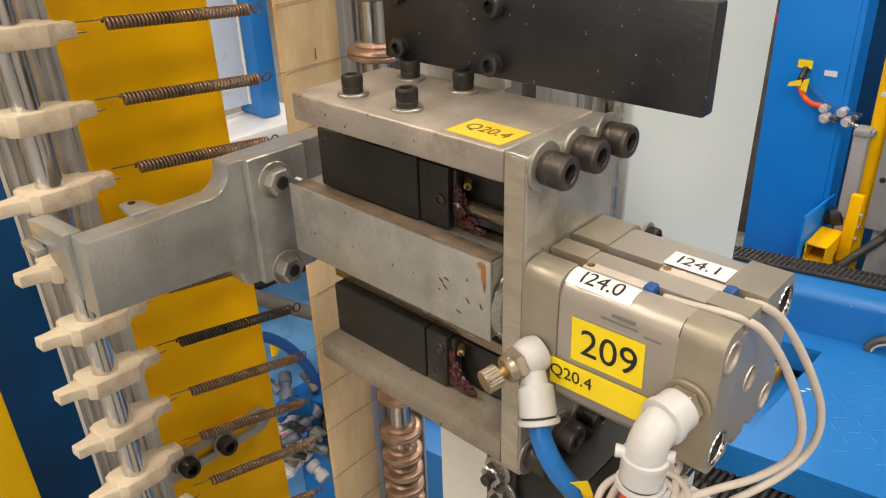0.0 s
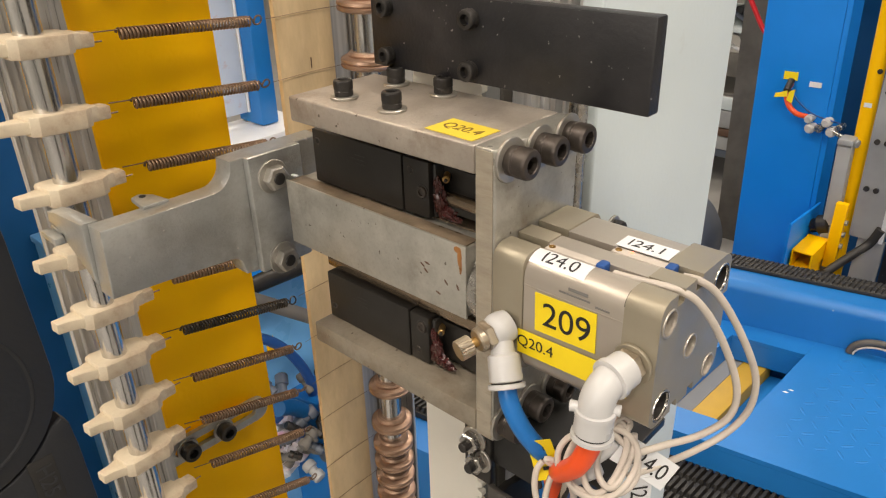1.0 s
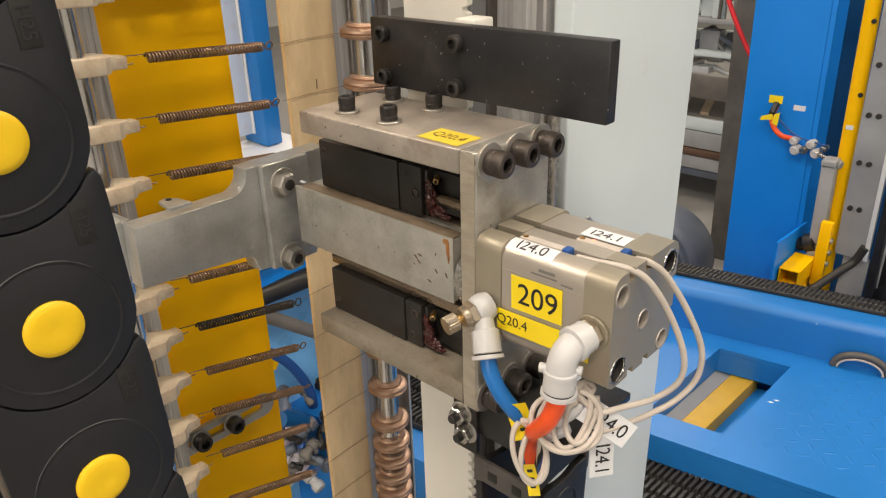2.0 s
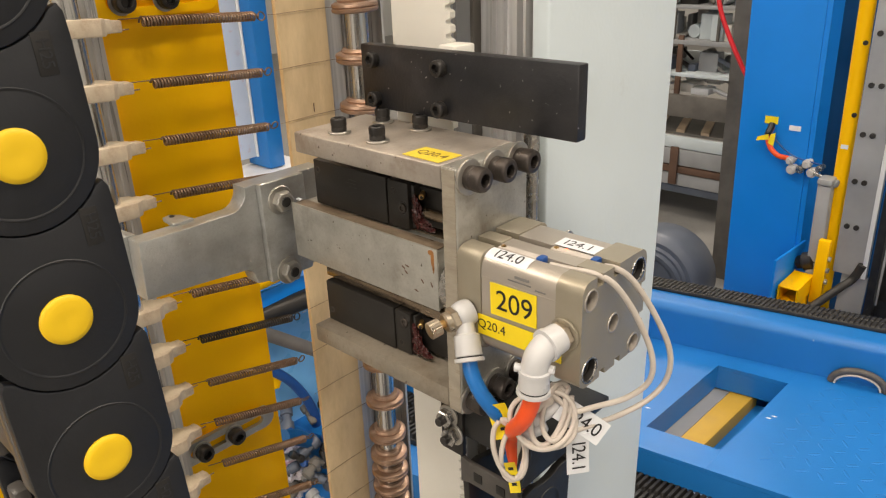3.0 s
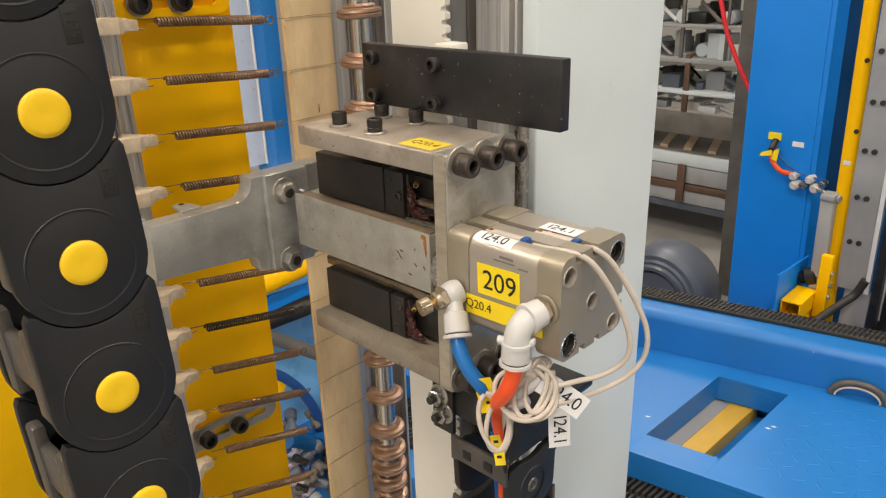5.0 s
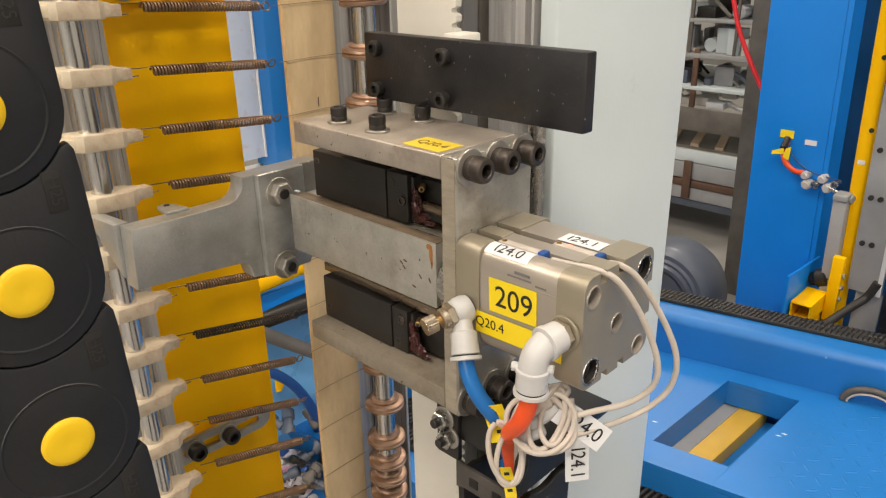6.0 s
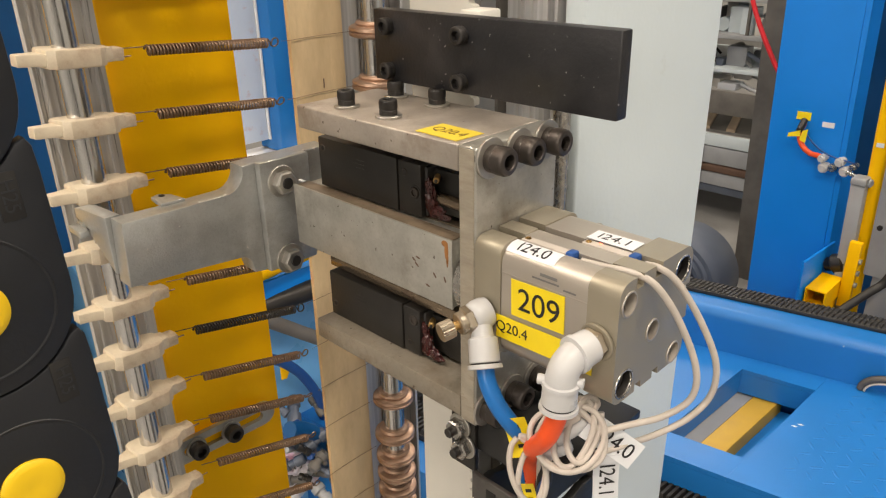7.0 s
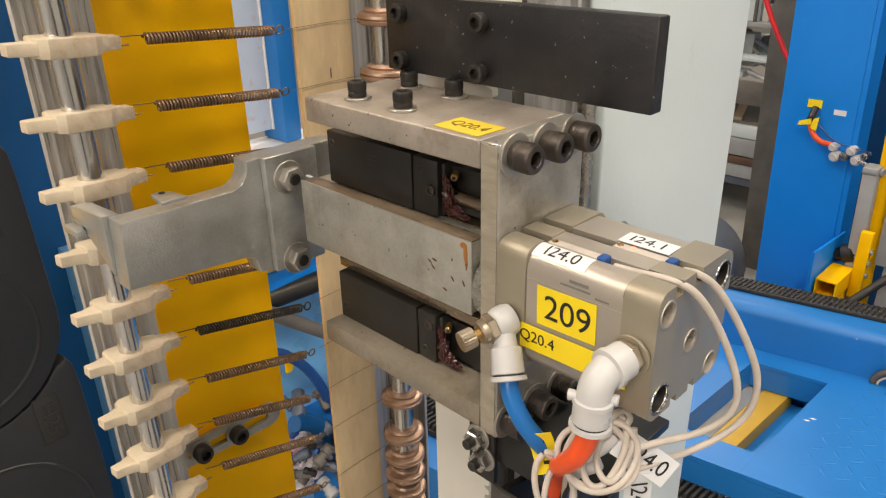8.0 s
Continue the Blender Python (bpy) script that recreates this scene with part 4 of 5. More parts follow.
part("shaft", rod((GX, GY, 0.02), (GX, GY, 1.70), 0.0098, 28), CHROME, grod)
chan = thing("ring_channel", (0.362, 0.43, 0.02), "dull aluminium channel behind the copper rings", "aluminium profile")
part("channel", prism([(0.3395, 0.4200), (0.3425, 0.4200), (0.3425, 0.4400), (0.3560, 0.4400), (0.3560, 0.4370), (0.3600, 0.4370), (0.3600, 0.4400), (0.3800, 0.4400), (0.3800, 0.4370), (0.3840, 0.4370), (0.3840, 0.4400), (0.3983, 0.4400), (0.3983, 0.4450), (0.3395, 0.4450)], lambda u, v, w: Vector((u, v, 0.02 + w)), 1.68, 0), ALU, chan, smooth=10)
part("side_flange", box(0.3985, 0.4015, 0.4090, 0.4450, 0.02, 1.70, 0.0004), ALU, chan, "bright side flange of the channel")


def build_ring():
    """A flanged copper contact ring."""
    s = thing("copper_ring", (0, 0, 0), "worn copper contact ring threaded on the rod", "copper ring", "copper rings")
    part("flange", turned([(-0.0042, 0.0099), (-0.0042, 0.0166), (-0.0030, 0.0188), (-0.0010, 0.0192), (0, 0.0180), (0.0010, 0.0192), (0.0030, 0.0188), (0.0042, 0.0166), (0.0042, 0.0099)], (0, 0, 0), (0, 0, 1), 36), COPPER, s)
    part("hub", turned([(0.0042, 0.0099), (0.0042, 0.0134), (0.0058, 0.0142), (0.0076, 0.0128), (0.0076, 0.0099)], (0, 0, 0), (0, 0, 1), 28), COPPER, s)
    return s


ring = build_ring()
RZ = [1.2990, 1.2590, 1.2190, 1.1780, 1.1380, 1.0960, 1.0540, 1.0120, 0.9700, 0.9270, 0.8825, 0.8417, 0.8160, 0.7952, 0.7754, 0.7548, 0.7340, 0.7130, 0.6920, 0.6710]
for k, rz in enumerate(RZ):
    m = pose(GX, GY, rz, rng.uniform(-2.5, 2.5), rng.uniform(-2.5, 2.5), rng.uniform(0, 180))
    if k == 0:
        ring.matrix_basis = m
    else:
        copy_thing(ring, m)

# ---- yellow panel with slotted brackets ----
panel = thing("spring_guard", (0.215, 0.446, 0.02), "yellow painted folded steel panel behind the springs", "steel panel")
part("panel_face", box(0.1720, 0.2650, 0.4420, 0.4460, 0.02, 1.70, 0.0010), YELLOW, panel)
part("panel_return", box(0.1680, 0.1720, 0.4380, 0.4620, 0.02, 1.70, 0.0010), YELLOW, panel)


def slotted(c, z, tilt, tint, label):
    s = thing("slotted_bracket", (c, 0.436, z), label, "bracket", "slotted brackets")
    tw = lambda u, v, w: Vector((c + u, 0.4310 + w, z + v + u * tilt))
    def stadium(hl, r, n=8):
        out = []
        for k in range(n + 1):
            a = math.radians(-90 + 180 * k / n)
            out.append((hl + r * math.cos(a), r * math.sin(a)))
        for k in range(n + 1):
            a = math.radians(90 + 180 * k / n)
            out.append((-hl + r * math.cos(a), r * math.sin(a)))
        return out
    outer, inner = stadium(0.0370, 0.0105), stadium(0.0320, 0.0042)
    bm = bmesh.new()
    lo = [bm.verts.new(tw(u, v, 0)) for u, v in outer]
    li = [bm.verts.new(tw(u, v, 0)) for u, v in inner]
    ho = [bm.verts.new(tw(u, v, 0.004)) for u, v in outer]
    hi = [bm.verts.new(tw(u, v, 0.004)) for u, v in inner]
    n = len(outer)
    for k in range(n):
        j = (k + 1) % n
        bm.faces.new((lo[k], lo[j], li[j], li[k]))
        bm.faces.new((ho[k], hi[k], hi[j], ho[j]))
        bm.faces.new((lo[k], ho[k], ho[j], lo[j]))
        bm.faces.new((li[k], li[j], hi[j], hi[k]))
    bmesh.ops.recalc_face_normals(bm, faces=bm.faces)
    part("slotted_plate", bm, tint, s)
    part("spacer", box(c - 0.03, c + 0.034, 0.4352, 0.4418, z - 0.006, z + 0.006, 0.0008), YELLOW, s)
    for u in (-0.0262, 0.0050):
        socket_screw(s, tw(u, 0, -0.0002), (0, -1, 0), 0.0072, 0.0085, BOLT, 0.0088)
    return s


slotted(0.2058, 0.9120, -0.02, STEEL_ARM, "grey slotted steel bracket with two black bolts")
slotted(0.2110, 1.2760, 0.00, YELLOW, "yellow painted slotted bracket with two black bolts")

# ---- large cable chain ----
PITCH, CHX, CHY, CHZ = 0.0446, 0.0091, 0.1166, 1.2193


def link_outline(r=0.0200, c=0.0203):
    out = []
    for k in range(19):
        a = math.radians(180 + 180 * k / 18)
        out.append((r * math.cos(a), r * math.sin(a)))
    out += [(r, 0.0262), (r - 0.0003, 0.0316), (0.0186, 0.0336)]
    for k in range(13):
        a = math.radians(-36 - 108 * k / 12)
        out.append((c * math.cos(a), PITCH + c * math.sin(a)))
    out += [(-0.0186, 0.0336), (-r + 0.0003, 0.0316), (-r, 0.0262)]
    return out


def build_link(name, label, group, depth, caps, mark):
    s = thing(name, (0, 0, 0), label, "cable chain", group)
    for w0, nm in ((0.0, "side_plate"), (depth - 0.0042, "side_plate")):
        pl = part(nm, prism(link_outline(), lambda u, v, w: Vector((u, w0 + w, v)), 0.0042, 0.0006), CHAIN, s, smooth=30)
        part("hinge_plate", prism([(0.0192 * math.cos(2 * math.pi * k / 36), 0.0192 * math.sin(2 * math.pi * k / 36) + PITCH) for k in range(36)], lambda u, v, w: Vector((u, w0 + 0.0030 + w * (1 if w0 == 0 else -1), v)), 0.0030), CHAIN, s)
        if w0 == 0.0:
            part("ring_step", turned([(0.0002, 0.0156), (0.0, 0.0159), (0.0, 0.0162), (0.0003, 0.0165), (0.0006, 0.0165)], (0, -0.0002, 0), (0, 1, 0), 48), CHAIN, pl)
            part("disc", turned([(0, 0), (0, 0.0150), (0.0002, 0.0155), (0.0004, 0.0156)], (0, -0.0001, 0), (0, 1, 0), 48), CHAIN, pl)
            if caps:
                part("cap", turned([(0.00025, 0), (0.0001, 0.0012), (0, 0.0030), (0.0001, 0.0052), (0.0004, 0.0062), (0.0010, 0.0068), (0.0018, 0.0069)], (0, -0.0016, 0), (0, 1, 0), 40), CAP_Y, pl, "round yellow plastic cap")
            else:
                part("hub", turned([(0.0004, 0.0022), (0, 0.0028), (0, 0.0044), (0.0010, 0.0048)], (0, -0.0012, 0), (0, 1, 0), 28), CHAIN_GREY, pl)
                part("hub_core", rod((0, -0.0014, 0), (0, 0.0, 0), 0.0016, 14), CHAIN_GREY, pl)
            if mark:
                pad = part("mark_pad", box(0.0104, 0.0150, -0.0002, 0.0004, 0.0172, 0.0276, 0.0001), DARK, pl, "sunken size mark")
                lettering("H25", 0.0043, axes((0.0127, -0.0003, 0.0224), (0, 0, -1), (1, 0, 0)), pad, "size_mark", CHAIN_MARK)
    for sx in (-1, 1):
        part("cross_bar", box(sx * 0.0165 - 0.0021, sx * 0.0165 + 0.0021, 0.0042, depth - 0.0042, 0.0020, 0.0190, 0.0012), CHAIN_GREY, s, "grey-black snap-on crossbar")
        for wy in (0.010, depth - 0.010):
            part("bar_claw", box(sx * 0.0172 - 0.0024, sx * 0.0172 + 0.0024, wy - 0.0040, wy + 0.0040, -0.0050, 0.0260, 0.0014), CHAIN_GREY, s)
    return s


link = build_link("chain_link", "black plastic cable chain link with yellow round cap", "large cable chain", 0.0480, True, True)
LEAN = pose(0, 0, 0, -2.3, -1.1)
for k, n in enumerate(range(-26, 7)):
    m = Matrix.Translation((CHX, CHY, CHZ)) @ LEAN @ Matrix.Translation((0, 0, PITCH * n))
    if k == 0:
        link.matrix_basis = m
    else:
        copy_thing(link, m)

# ---- small cable chain under the cylinder ----


def build_small_link():
    """An open link: two side plates with hubs, and snap-on crossbars with slots."""
    s = thing("small_chain_link", (0, 0, 0), "black plastic cable chain link with open crossbars", "cable chain", "small cable chain")
    out = [(0.0225 * math.cos(math.radians(a)), -0.0080 + 0.0135 * math.sin(math.radians(a))) for a in range(180, 361, 12)]
    out += [(0.0235, 0.0120), (0.0215, 0.0210)]
    out += [(0.0195 * math.cos(math.radians(a)), 0.0335 + 0.0145 * math.sin(math.radians(a))) for a in range(-55, -126, -10)]
    out += [(-0.0215, 0.0210), (-0.0235, 0.0120)]
    for w0 in (0.0, 0.0395):
        pl = part("side_plate", prism(out, lambda u, v, w: Vector((u, w0 + w, v)), 0.0045, 0.0006), CHAIN_SMALL, s, smooth=30)
        if w0 == 0.0:
            part("ring_step", turned([(0, 0.0112), (0, 0.0122), (0.0006, 0.0126), (0.0008, 0.0126), (0.0008, 0.0108)], (0, -0.0005, 0), (0, 1, 0), 40), CHAIN_SMALL, pl)
            part("hub", turned([(0.0008, 0.0020), (0, 0.0026), (0, 0.0042), (0.0012, 0.0048)], (0, -0.0010, 0), (0, 1, 0), 28), CHAIN_GREY, pl)
            part("hub_core", rod((0, -0.0008, 0), (0, 0.0002, 0), 0.0014, 14), CHAIN_GREY, pl)
    for sx in (-1, 1):
        bar = part("cross_bar", prism([(-0.0215, 0.0100), (-0.0150, 0.0085), (0.0150, 0.0085), (0.0215, 0.0100), (0.0215, -0.0080), (0.0150, -0.0065), (-0.0150, -0.0065), (-0.0215, -0.0080)], lambda u, v, w: Vector((sx * (0.0225 + w), 0.0220 + u, v + 0.0200)), 0.0032, 0.0009), CHAIN_GREY, s, "grey-black snap-on crossbar")
        for yy in (0.0135, 0.0300):
            part("bar_slot", box(sx * 0.0259 - 0.0004, sx * 0.0259 + 0.0004, yy - 0.0030, yy + 0.0030, 0.0180, 0.0238, 0.0001), DARK, bar, "dark patch for the shade in a snap slot")
    return s


link2 = build_small_link()
for k in range(22):
    m = pose(0.2335, 0.1150, 1.0010 - 0.0455 * k)
    if k == 0:
        link2.matrix_basis = m
    else:
        copy_thing(link2, m)
br = thing("chain_bracket", (0.235, 0.14, 1.02), "black plastic chain end bracket bolted under the frame", "bracket")
part("bracket_body", prism([(0.2110, 1.0440), (0.2110, 1.0560), (0.2160, 1.0635), (0.2640, 1.0635), (0.2640, 1.0440)], lambda u, v, w: Vector((u, 0.1290 + w, v)), 0.0340, 0.0010), CHAIN_SMALL, br)
part("bracket_wing", box(0.2120, 0.2560, 0.1165, 0.1210, 1.0260, 1.0600, 0.0012), CHAIN_SMALL, br)
part("bracket_top", box(0.2150, 0.2720, 0.1000, 0.1285, 1.0590, 1.0640, 0.0010), BLACK_STEEL, br)
for ny, nz in ((0.1664, 1.0554), (0.1630, 1.0442)):
    hex_nut(br, (0.2085, ny, nz), (-1, 0, 0), 0.0055, 0.0050, SCREW, 0.0036, 0.0070)
part("nut_plate", box(0.2086, 0.2120, 0.1570, 0.1735, 1.0300, 1.0630, 0.0008), BLACK_STEEL, br)

# ---- sensor cables, coil and tags ----
for nm, pts in (("sensor_cable", [(0.2152, 0.1040, 1.1655), (0.2153, 0.0940, 1.1662), (0.2165, 0.0820, 1.1668), (0.2215, 0.0735, 1.1620), (0.2300, 0.0660, 1.1450), (0.2370, 0.0600, 1.1230), (0.2375, 0.0605, 1.1080), (0.2300, 0.0680, 1.0990), (0.2180, 0.0770, 1.0965), (0.2060, 0.0850, 1.0950)]),
                ("sensor_cable", [(0.2295, 0.0835, 1.1655), (0.2310, 0.0775, 1.1650), (0.2370, 0.0720, 1.1580), (0.2450, 0.0640, 1.1400), (0.2515, 0.0580, 1.1200), (0.2520, 0.0580, 1.1040), (0.2450, 0.0630, 1.0930), (0.2320, 0.0710, 1.0870), (0.2180, 0.0780, 1.0855), (0.2060, 0.0850, 1.0840)])):
    solo(nm, tube(spline(pts, 10), 0.00145, 10), CABLE, pts[-1], "beige sensor cable looping down from the cylinder", "cable", "sensor cables", smooth=60)


def hoop(c, r1, r2, turn, a0, a1, n=14, wobble=0.0):
    """Part of an oval cable loop that faces the aisle."""
    d1, d2 = Vector((0.72, -0.69, 0.0)), Vector((0.27, 0.28, 0.92))
    out = []
    for k in range(n + 1):
        a = math.radians(a0 + (a1 - a0) * k / n)
        u, v = r1 * math.cos(a), r2 * math.sin(a)
        t = math.radians(turn)
        out.append(Vector(c) + d1 * (u * math.cos(t) - v * math.sin(t)) + d2 * (u * math.sin(t) + v * math.cos(t)) + Vector((0.6, 0.65, -0.4)) * wobble * math.sin(a * 0.5 + k))
    return out


C1, C2 = (0.1962, 0.0932, 1.0925), (0.1866, 0.1060, 1.0750)
big = hoop(C1, 0.0165, 0.0125, -25, 60, 400, 16) + hoop((0.1962, 0.0917, 1.0940), 0.0150, 0.0135, 35, 50, 400, 16, 0.001) + hoop((0.1987, 0.0917, 1.0955), 0.0075, 0.0150, -20, 60, 410, 14, 0.001) + hoop((0.2022, 0.0892, 1.0965), 0.0065, 0.0140, -15, 60, 400, 14, 0.0015)
solo("coiled_cable", tube(spline(big, 5), 0.00135, 8), CABLE, (0.195, 0.093, 1.06), "tangled coil of beige sensor cable", "cable", "sensor cables", smooth=60)
small = hoop(C2, 0.0075, 0.0150, 12, 100, 450, 14) + hoop((0.1876, 0.1045, 1.0720), 0.0060, 0.0125, -8, 100, 420, 14, 0.001)
solo("hanging_cable_loop", tube(spline(small, 5), 0.00135, 8), CABLE, (0.186, 0.105, 1.050), "hanging loop of beige sensor cable", "cable", "sensor cables", smooth=60)
for k, (p, d) in enumerate((((0.2010, 0.0955, 1.0935), (0.006, -0.004, 0.004)), ((0.1950, 0.0985, 1.0850), (0.005, -0.005, 0.003)), ((0.1985, 0.0980, 1.0985), (0.004, -0.005, 0.005)))):
    p, d = Vector(p), Vector(d)
    solo("cable_joint", rod(p - d, p + d, 0.0036, 16, 0.0012), WHITE_PL if k != 2 else CABLE, p, "pale taped cable joint in the coil", "cable joint", "cable joints", smooth=50)
for nm, o, ux, uy, w, h, txt in (("cable_tag", (0.2125, 0.0818, 1.0890), (0.52, -0.50, -0.60), (0.50, -0.20, 0.80), 0.0290, 0.0125, "I24.0"), ("cable_tag", (0.2121, 0.0828, 1.0694), (0.10, 0.02, -1), (0.75, -0.65, 0.05), 0.0260, 0.0115, "I24.1")):
    m = axes(o, ux, uy)
    tg = solo(nm, sheet(m, w, h, 0.0003, 0.0008), STICKER_W, o, "white paper cable tag with handwritten-style code", "cable tag", "cable tags")
    lettering(txt, 0.0100, m @ Matrix.Translation((0.002, 0, 0.0009)), tg)
for wide, pts in ((0.0105, [(0.1905, 0.1180, 1.0955), (0.1900, 0.1160, 1.0850), (0.1930, 0.1130, 1.0760)]), (0.0058, [(0.1930, 0.1110, 1.0620), (0.1935, 0.1090, 1.0520), (0.1950, 0.1080, 1.0430)])):
    a, b2 = Vector(pts[0]), Vector(pts[-1])
    m = axes((a + b2) / 2, b2 - a, (0.5, -0.8, 0.1))
    tg = solo("yellow_tag", sheet(m, (b2 - a).length, wide, 0.0003, 0.0020), STICKER_Y, (a + b2) / 2, "small yellow hose tag wrapped round the hose", "hose tag", "hose tags")
    for k in range(3):
        part("ink_bar", sheet(m @ Matrix.Translation(((k - 1) * 0.005, 0, 0.0011)), 0.0017, 0.0026, 0.0002), INK, tg)
for k in range(5):
    z0 = 1.0950 - 0.004 * k
    solo("thin_wire", tube(spline([(0.200 + 0.002 * k, 0.104, z0), (0.196 + 0.002 * k, 0.106, z0 - 0.012), (0.199 + 0.002 * k, 0.109, z0 - 0.026), (0.206, 0.114, z0 - 0.045), (0.222, 0.125, 0.99)]), 0.0013, 6), (CABLE, DARK, CABLE_BLUE, CABLE, DARK)[k], (0.2, 0.105, 0.99), "thin cable leading into the small chain", "cable", "chain cables", smooth=60)

# ---- blue machine table and beam beyond the post ----


def bg(u, v, z):
    """Places on the neighbouring machine, which stands slightly askew."""
    return Vector((0.9403 + u - 0.17 * v, 0.3270 - 0.045 * u + v, z))


def along(u, v, z):
    """Places on the beam, which runs at a little more of a slant than the table."""
    return Vector((0.9403 + u - 0.2265 * v, 0.3270 - 0.045 * u + v, z))


def slab(u0, u1, v0, v1, z0, z1, r=0.002, bm=None, on=bg):
    return prism([(u0, v0), (u1, v0), (u1, v1), (u0, v1)], lambda u, v, w: on(u, v, z0 + w), z1 - z0, r, bm)


TZ = 0.53
table = thing("blue_machine_table", (1.05, 0.3, 0.0), "blue painted chequer plate machine table with square opening", "machine table")
for nm, (u0, u1, v0, v1) in (("deck_plate", (-0.060, 0.400, -1.30, -0.0617)), ("deck_plate", (-0.060, 0.330, 0.0617, 1.00)), ("deck_plate", (-0.060, 0.0, -0.0615, 0.0615)), ("deck_plate", (0.260, 0.330, -0.0615, 0.0615))):
    part(nm, slab(u0, u1, v0, v1, TZ - 0.008, TZ, 0), BLUE, table)
for nm, (u0, u1, v0, v1) in (("well_wall", (-0.006, 0.0, -0.066, 0.066)), ("well_wall", (0.260, 0.266, -0.066, 0.066)), ("well_wall", (0.0, 0.260, 0.0617, 0.066)), ("well_wall", (0.0, 0.260, -0.066, -0.0617))):
    part(nm, slab(u0, u1, v0, v1, TZ - 0.050, TZ - 0.0085, 0), BLUE, table)
part("front_skirt", slab(-0.060, -0.054, -1.30, 1.00, TZ - 0.050, TZ - 0.0085, 0), BLUE, table)
part("under_bar", slab(-0.030, 0.285, -0.006, 0.0360, TZ - 0.100, TZ - 0.052, 0.003), SHADED_YELLOW, table, "yellow square tube below the opening")
part("well_floor", slab(-0.030, 0.285, -0.066, -0.0065, TZ - 0.084, TZ - 0.080, 0), BLUE, table)
part("under_plate", slab(-0.030, 0.285, 0.0368, 0.16, TZ - 0.070, TZ - 0.054, 0.001), RACK_GREY, table)
for lu, lv in ((0.0, -1.2), (0.0, 0.9), (0.25, -1.2), (0.25, 0.9)):
    part("leg", slab(lu - 0.03, lu + 0.03, lv - 0.03, lv + 0.03, 0, TZ - 0.0085, 0.002), BLUE, table)
tm = bpy.data.meshes.new("tread")
bmt = bmesh.new()
bmesh.ops.create_icosphere(bmt, subdivisions=2, radius=1, matrix=Matrix.Diagonal((0.0105, 0.0026, 0.0006, 1)))
bmt.to_mesh(tm)
bmt.free()
finish(tm, BLUE, 80)
count = 0
for iu in range(11):
    for iv in range(26):
        u, v = 0.012 + 0.0265 * iu, -0.12 - 0.0265 * iv
        if u > 0.29 or count > 280:
            continue
        ob = new("tread", tm)
        ob.parent = table
        ob.matrix_local = Matrix.Translation(bg(u, v, TZ + 0.0001) - table.location) @ pose(0, 0, 0, 0, 0, 40 if (iu + iv) % 2 else -50)
        count += 1
for su, sv in ((0.130, -0.085), (0.055, 0.083), (0.14, -0.09)):
    part("paint_chip", prism([(0, 0), (0.006, 0.001), (0.010, -0.002), (0.004, -0.003)], lambda u, v, w: bg(su + v, sv + u, TZ + 0.0002 + w), 0.0002), STICKER_W, table, "white paint chip")

beam = thing("blue_beam", (1.28, 0.3, 0.0), "blue painted machine beam with rolled top edge", "machine beam")
rim = [(0.311, 0.0), (0.311, 0.585)] + [(0.329 - 0.018 * math.cos(math.radians(10 * k)), 0.597 + 0.018 * math.sin(math.radians(10 * k))) for k in range(10)] + [(0.420, 0.615), (0.420, 0.0)]
part("beam_face", prism(rim, lambda u, v, w: along(u, -1.50 + w, v), 3.7, 0), BLUE, beam, smooth=40)
# flat drag chain lying along the beam
drag = thing("drag_chain", (1.32, 0.3, 0.6155), "black flat plastic drag chain lying along the beam", "cable chain")
part("chain_bed", slab(0.366, 0.414, -1.2, 1.6, 0.6155, 0.6225, 0.001, on=along), RUBBER, drag)
bmt = bmesh.new()
for k in range(220):
    for (a, c) in ((0.3675, 0.3890), (0.3910, 0.4125)):
        v = -0.55 + 0.0085 * k
        vs = [bmt.verts.new(along(u, w, z)) for u, w, z in ((a, v, 0.6222), (c, v, 0.6222), (c, v + 0.0065, 0.6222), (a, v + 0.0065, 0.6222), (a + 0.002, v + 0.001, 0.6252), (c - 0.002, v + 0.001, 0.6252), (c - 0.002, v + 0.0055, 0.6252), (a + 0.002, v + 0.0055, 0.6252))]
        for f in ((4, 5, 6, 7), (0, 1, 5, 4), (1, 2, 6, 5), (2, 3, 7, 6), (3, 0, 4, 7)):
            bmt.faces.new([vs[j] for j in f])
part("chain_rib", bmt, RUBBER, drag, kind="stuff", smooth=None)
low = thing("drag_chain", (0.8, 0.2, 0.46), "black flat plastic drag chain lying in the lower channel", "cable chain")
part("chain_bed", slab(-0.175, -0.055, -1.2, 1.2, 0.46, 0.472, 0.001), RUBBER, low)
bmt = bmesh.new()
for k in range(150):
    for (a, c) in ((-0.173, -0.135), (-0.132, -0.097), (-0.094, -0.057)):
        v = -0.75 + 0.010 * k
        vs = [bmt.verts.new(bg(u, w, z)) for u, w, z in ((a, v, 0.4722), (c, v, 0.4722), (c, v + 0.0065, 0.4722), (a, v + 0.0065, 0.4722), (a + 0.003, v + 0.001, 0.481), (c - 0.003, v + 0.001, 0.481), (c - 0.003, v + 0.0055, 0.481), (a + 0.003, v + 0.0055, 0.481))]
        for f in ((4, 5, 6, 7), (0, 1, 5, 4), (1, 2, 6, 5), (2, 3, 7, 6), (3, 0, 4, 7)):
            bmt.faces.new([vs[j] for j in f])
part("chain_rib", bmt, RUBBER, low, kind="stuff", smooth=None)
tray = thing("lower_channel", (0.8, 0.2, 0.0), "blue steel channel carrying the lower drag chain", "machine beam")
part("channel_base", slab(-0.24, -0.052, -1.3, 1.3, 0.0, 0.4595, 0.002), BLUE, tray)

